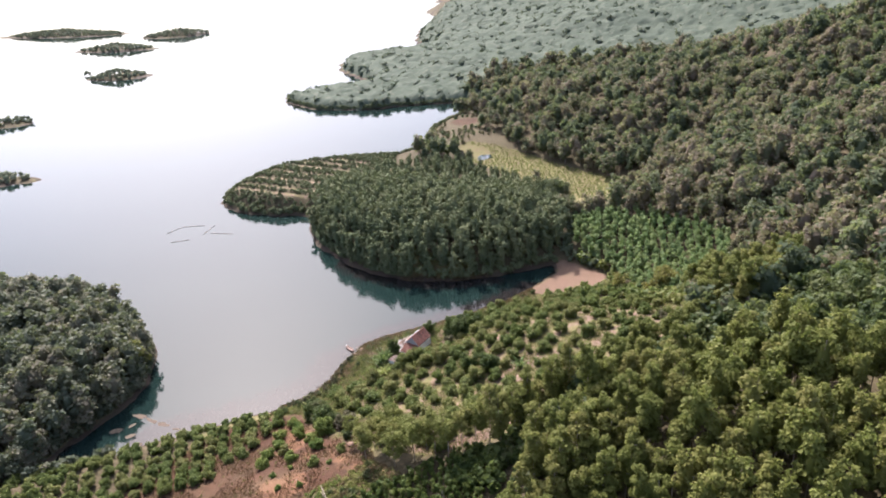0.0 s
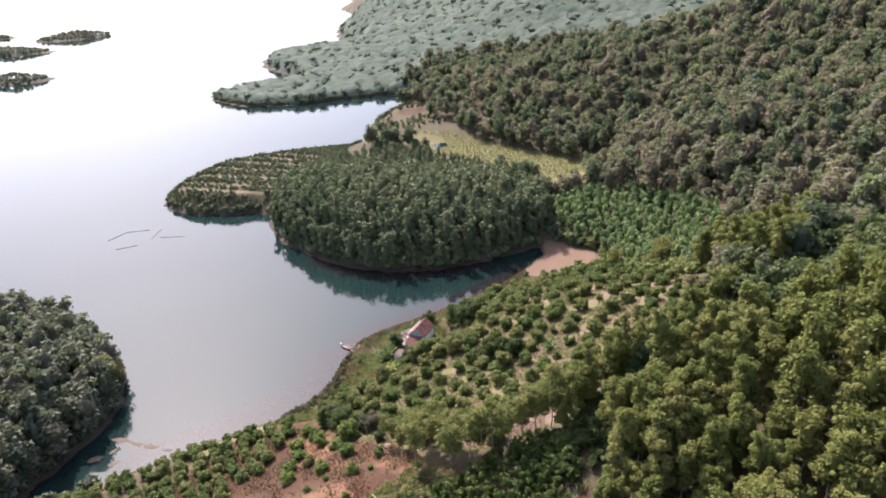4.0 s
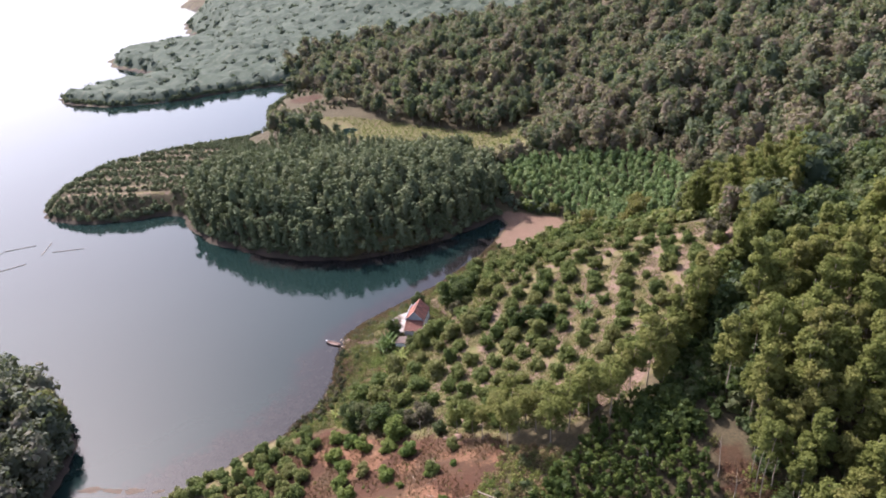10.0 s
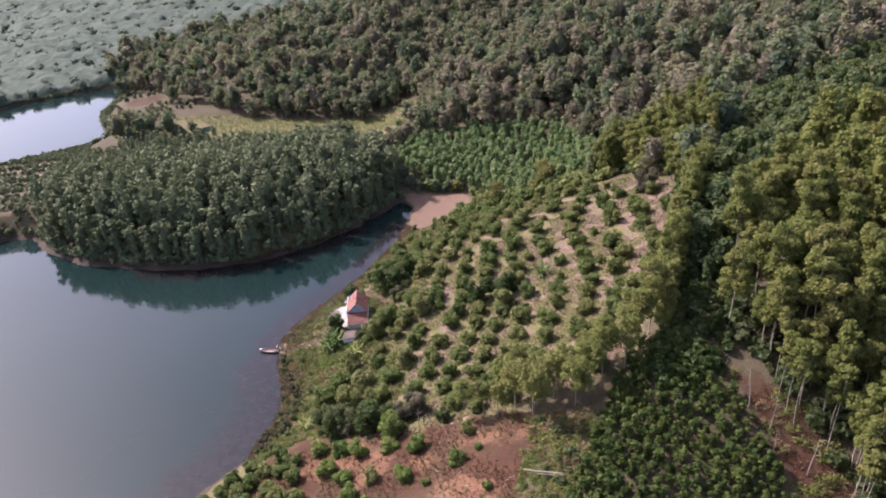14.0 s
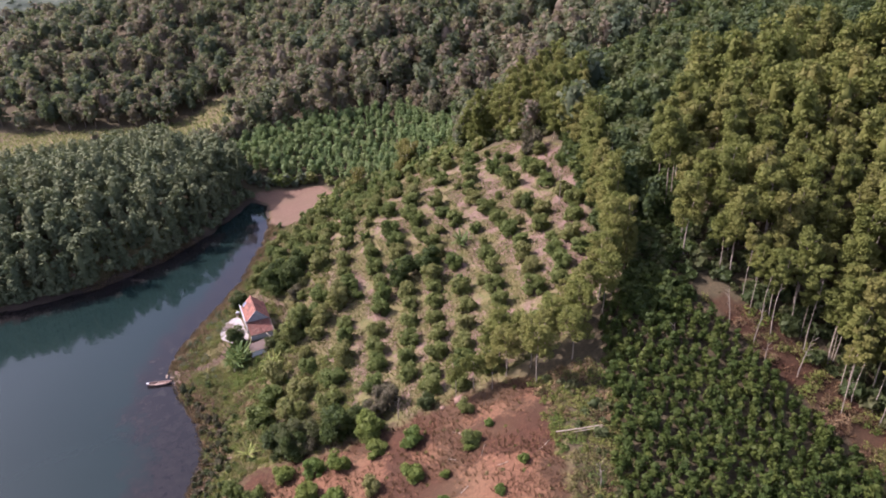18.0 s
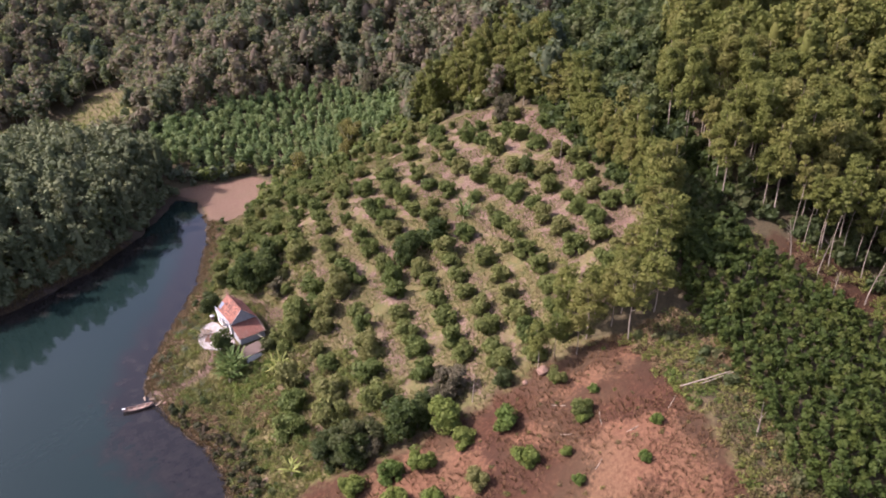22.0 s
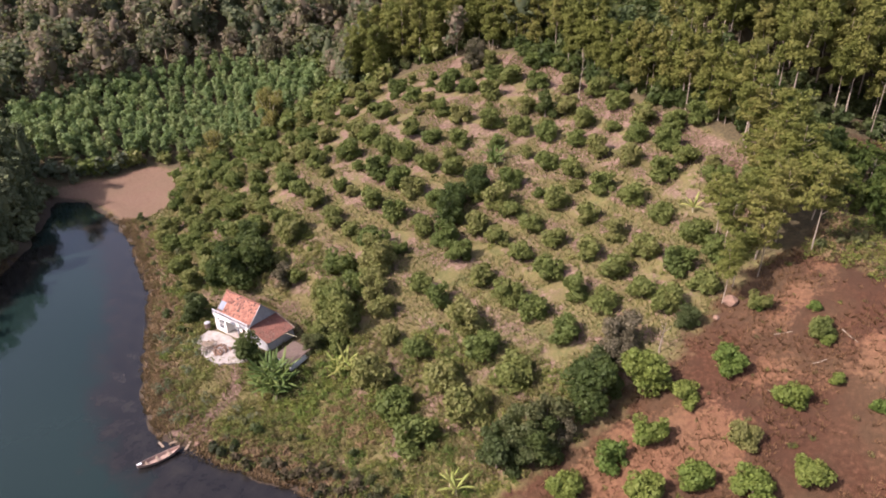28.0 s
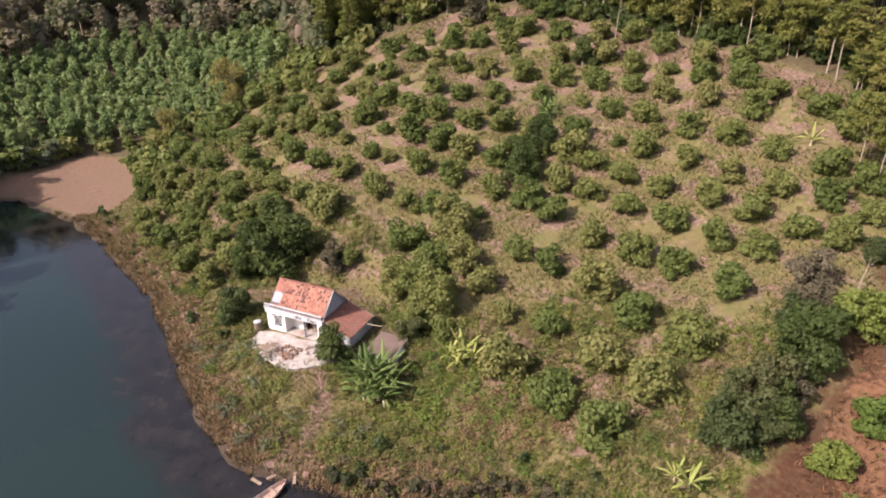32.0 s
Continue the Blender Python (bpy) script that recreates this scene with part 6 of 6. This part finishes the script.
def banana(x, y, size, key, label, n=9):
    mat = M_BANANA_DRY if key == "dry" else M_BANANA
    if key not in BANANAS:
        BANANAS[key] = banana_meshes(len(BANANAS) + 3, n, 3.0, mat)
    root = new("banana_plant")
    root.matrix_basis = pose(x, y, float(land(x, y)), 0, 0, (x * 37 + y * 53) % 360) @ Matrix.Diagonal((size, size, size, 1))
    under("pseudostem", BANANAS[key][0], root)
    for b in BANANAS[key][1]:
        under("leaf", b, root)
    return tagged(root, label, "banana plant", "banana plants")


for x, y, s in ((-7.4, -6.6, 1.5), (-6.4, -7.6, 1.4), (-8.4, -7.6, 1.35), (-7.2, -5.4, 1.25), (-8.6, -6.2, 1.2), (-7.4, -8.6, 1.25), (-6.2, -6.2, 1.2), (-9.0, -8.4, 1.1)):
    banana(x, y, s, "clump", "tall banana plant with long arching green leaves", 13)
for x, y, s in ((41.7, -18.6, 1.3), (40.8, -19.4, 1.0), (42.6, -19.6, 0.95)):
    banana(x, y, s, "pale", "pale green banana plant in the orchard", 9)
for x, y, s in ((29.0, -52.3, 0.9), (-16.4, -36.2, 1.0), (-15.6, -35.2, 0.7), (-3.1, -13.8, 1.00), (-2.6, -15.1, 1.10), (-3.2, -16.2, 0.90), (-3.7, -14.7, 0.80)):
    banana(x, y, s, "dry", "yellowing banana plant in the grass", 8)

# ---------------------------------------------------------------- dead wood and stones
for k, (x, y, h) in enumerate(((62, -28, 9.5), (53, -81, 8), (54.5, -88, 9), (52, -77, 7), (51.5, -84, 4.5), (12.6, -86.4, 5.0), (3.9, -52.2, 4.0), (42, -74, 3.5), (55, -95, 8))):
    rg = np.random.default_rng(60 + k)
    v, f = stem(rg, h, 0.09, 6, h * 0.45, 1.3, 0.09)
    ob = tagged(new("dead_tree", mesh_of("dead_tree", v, f, [M_PALE_BARK], smooth=True)), "bare pale dead tree with broken limbs", "dead tree", "dead trees")
    ob.location = (x, y, float(land(x, y)))
pole("fallen_log", (14.6, -76.4, float(land(14.6, -76.4)) + 0.7), (18.9, -80.6, float(land(18.9, -80.6)) + 1.7), 0.09, M_PALE_BARK, "bleached fallen log on cleared ground", "log")
pole("fallen_branch", (16.0, -78.4, float(land(16.0, -78.4)) + 0.9), (19.1, -80.9, float(land(19.1, -80.9)) + 1.6), 0.05, M_PALE_BARK, "thin bleached branch beside the log", "branch")
for k, (x, y, s) in enumerate(((11.4, -58.6, 0.9), (9.0, -57.4, 0.4), (-45, -55, 0.6), (-19.0, -4.4, 0.35), (-18.0, -5.6, 0.3))):
    rg = np.random.default_rng(80 + k)
    bm = bmesh.new()
    bmesh.ops.create_icosphere(bm, subdivisions=2, radius=s)
    for v in bm.verts:
        v.co *= 0.8 + 0.35 * rg.random()
        v.co.z *= 0.7
    me = bpy.data.meshes.new("boulder")
    bm.to_mesh(me), bm.free()
    me.materials.append(M_ROCK)
    ob = tagged(new("boulder", me), "sandy orange boulder on bare soil", "boulder", "boulders")
    ob.location = (x, y, float(land(x, y)) + 0.3 * s)


for k, (x, y) in enumerate(((1.3, -73.3), (7.0, -64.1), (7.0, -70.1), (6.9, -74.4), (-0.7, -64.0), (12.4, -76.5), (3.5, -67.5))):
    a, s = 1.9 * k, 0.7 + 0.2 * (k % 3)
    c, d = s * math.cos(a), s * math.sin(a)
    pole("dead_branch", (x - c, y - d, float(land(x - c, y - d)) + 0.08), (x + c, y + d, float(land(x + c, y + d)) + 0.14), 0.05, M_PALE_BARK, "short bleached branch lying on cleared soil", "branch")

# ---------------------------------------------------------------- things afloat
def raft(x, y, a, b, turn, seed):
    """A ragged floating mat of weed and leaves."""
    rg = np.random.default_rng(seed)
    bm = bmesh.new()
    n = 26
    rim = []
    for k in range(n):
        t = k * 6.283 / n
        r = 0.7 + 0.5 * rg.random()
        rim.append((a * r * math.cos(t), b * r * math.sin(t)))
    c = bm.verts.new((0, 0, 0.05))
    vs = [bm.verts.new((u, v, 0.012)) for u, v in rim]
    for k in range(n):
        bm.faces.new((c, vs[k - 1], vs[k]))
    bmesh.ops.recalc_face_normals(bm, faces=bm.faces)
    me = bpy.data.meshes.new("weed_raft")
    bm.to_mesh(me), bm.free()
    me.materials.append(M_RAFT)
    ob = tagged(new("weed_raft", me), "ragged brown mat of floating weed", "floating weed", "floating weed in the creek")
    ob.matrix_basis = pose(x, y, 0.0, 0, 0, turn)


for k, (x, y, a, b, turn) in enumerate(((-66, -52, 2.6, 0.9, 5), (-61, -52.5, 2.4, 0.7, -10), (-56.5, -52.8, 2.2, 0.8, 0), (-51, -53.2, 1.4, 0.5, 10), (-68, -59.5, 2.0, 1.2, 30), (-62, -60, 1.6, 0.9, 50),
                                       (-57, -62, 1.4, 0.7, 20), (-65, -56, 1.2, 0.6, 70))):
    raft(x, y, a, b, turn, 300 + k)
for (ax, ay), (bx, by) in (((-150, 54), (-143, 59)), ((-158, 71), (-148, 75)), ((-141, 66), (-143, 77)), ((-138, 68), (-127, 70)), ((-160, 62), (-158, 70))):
    pole("fish_trap_pole", (ax, ay, 0.10), (bx, by, 0.12), 0.10, M_WOOD, "thin bamboo pole of a floating fish trap", "pole")
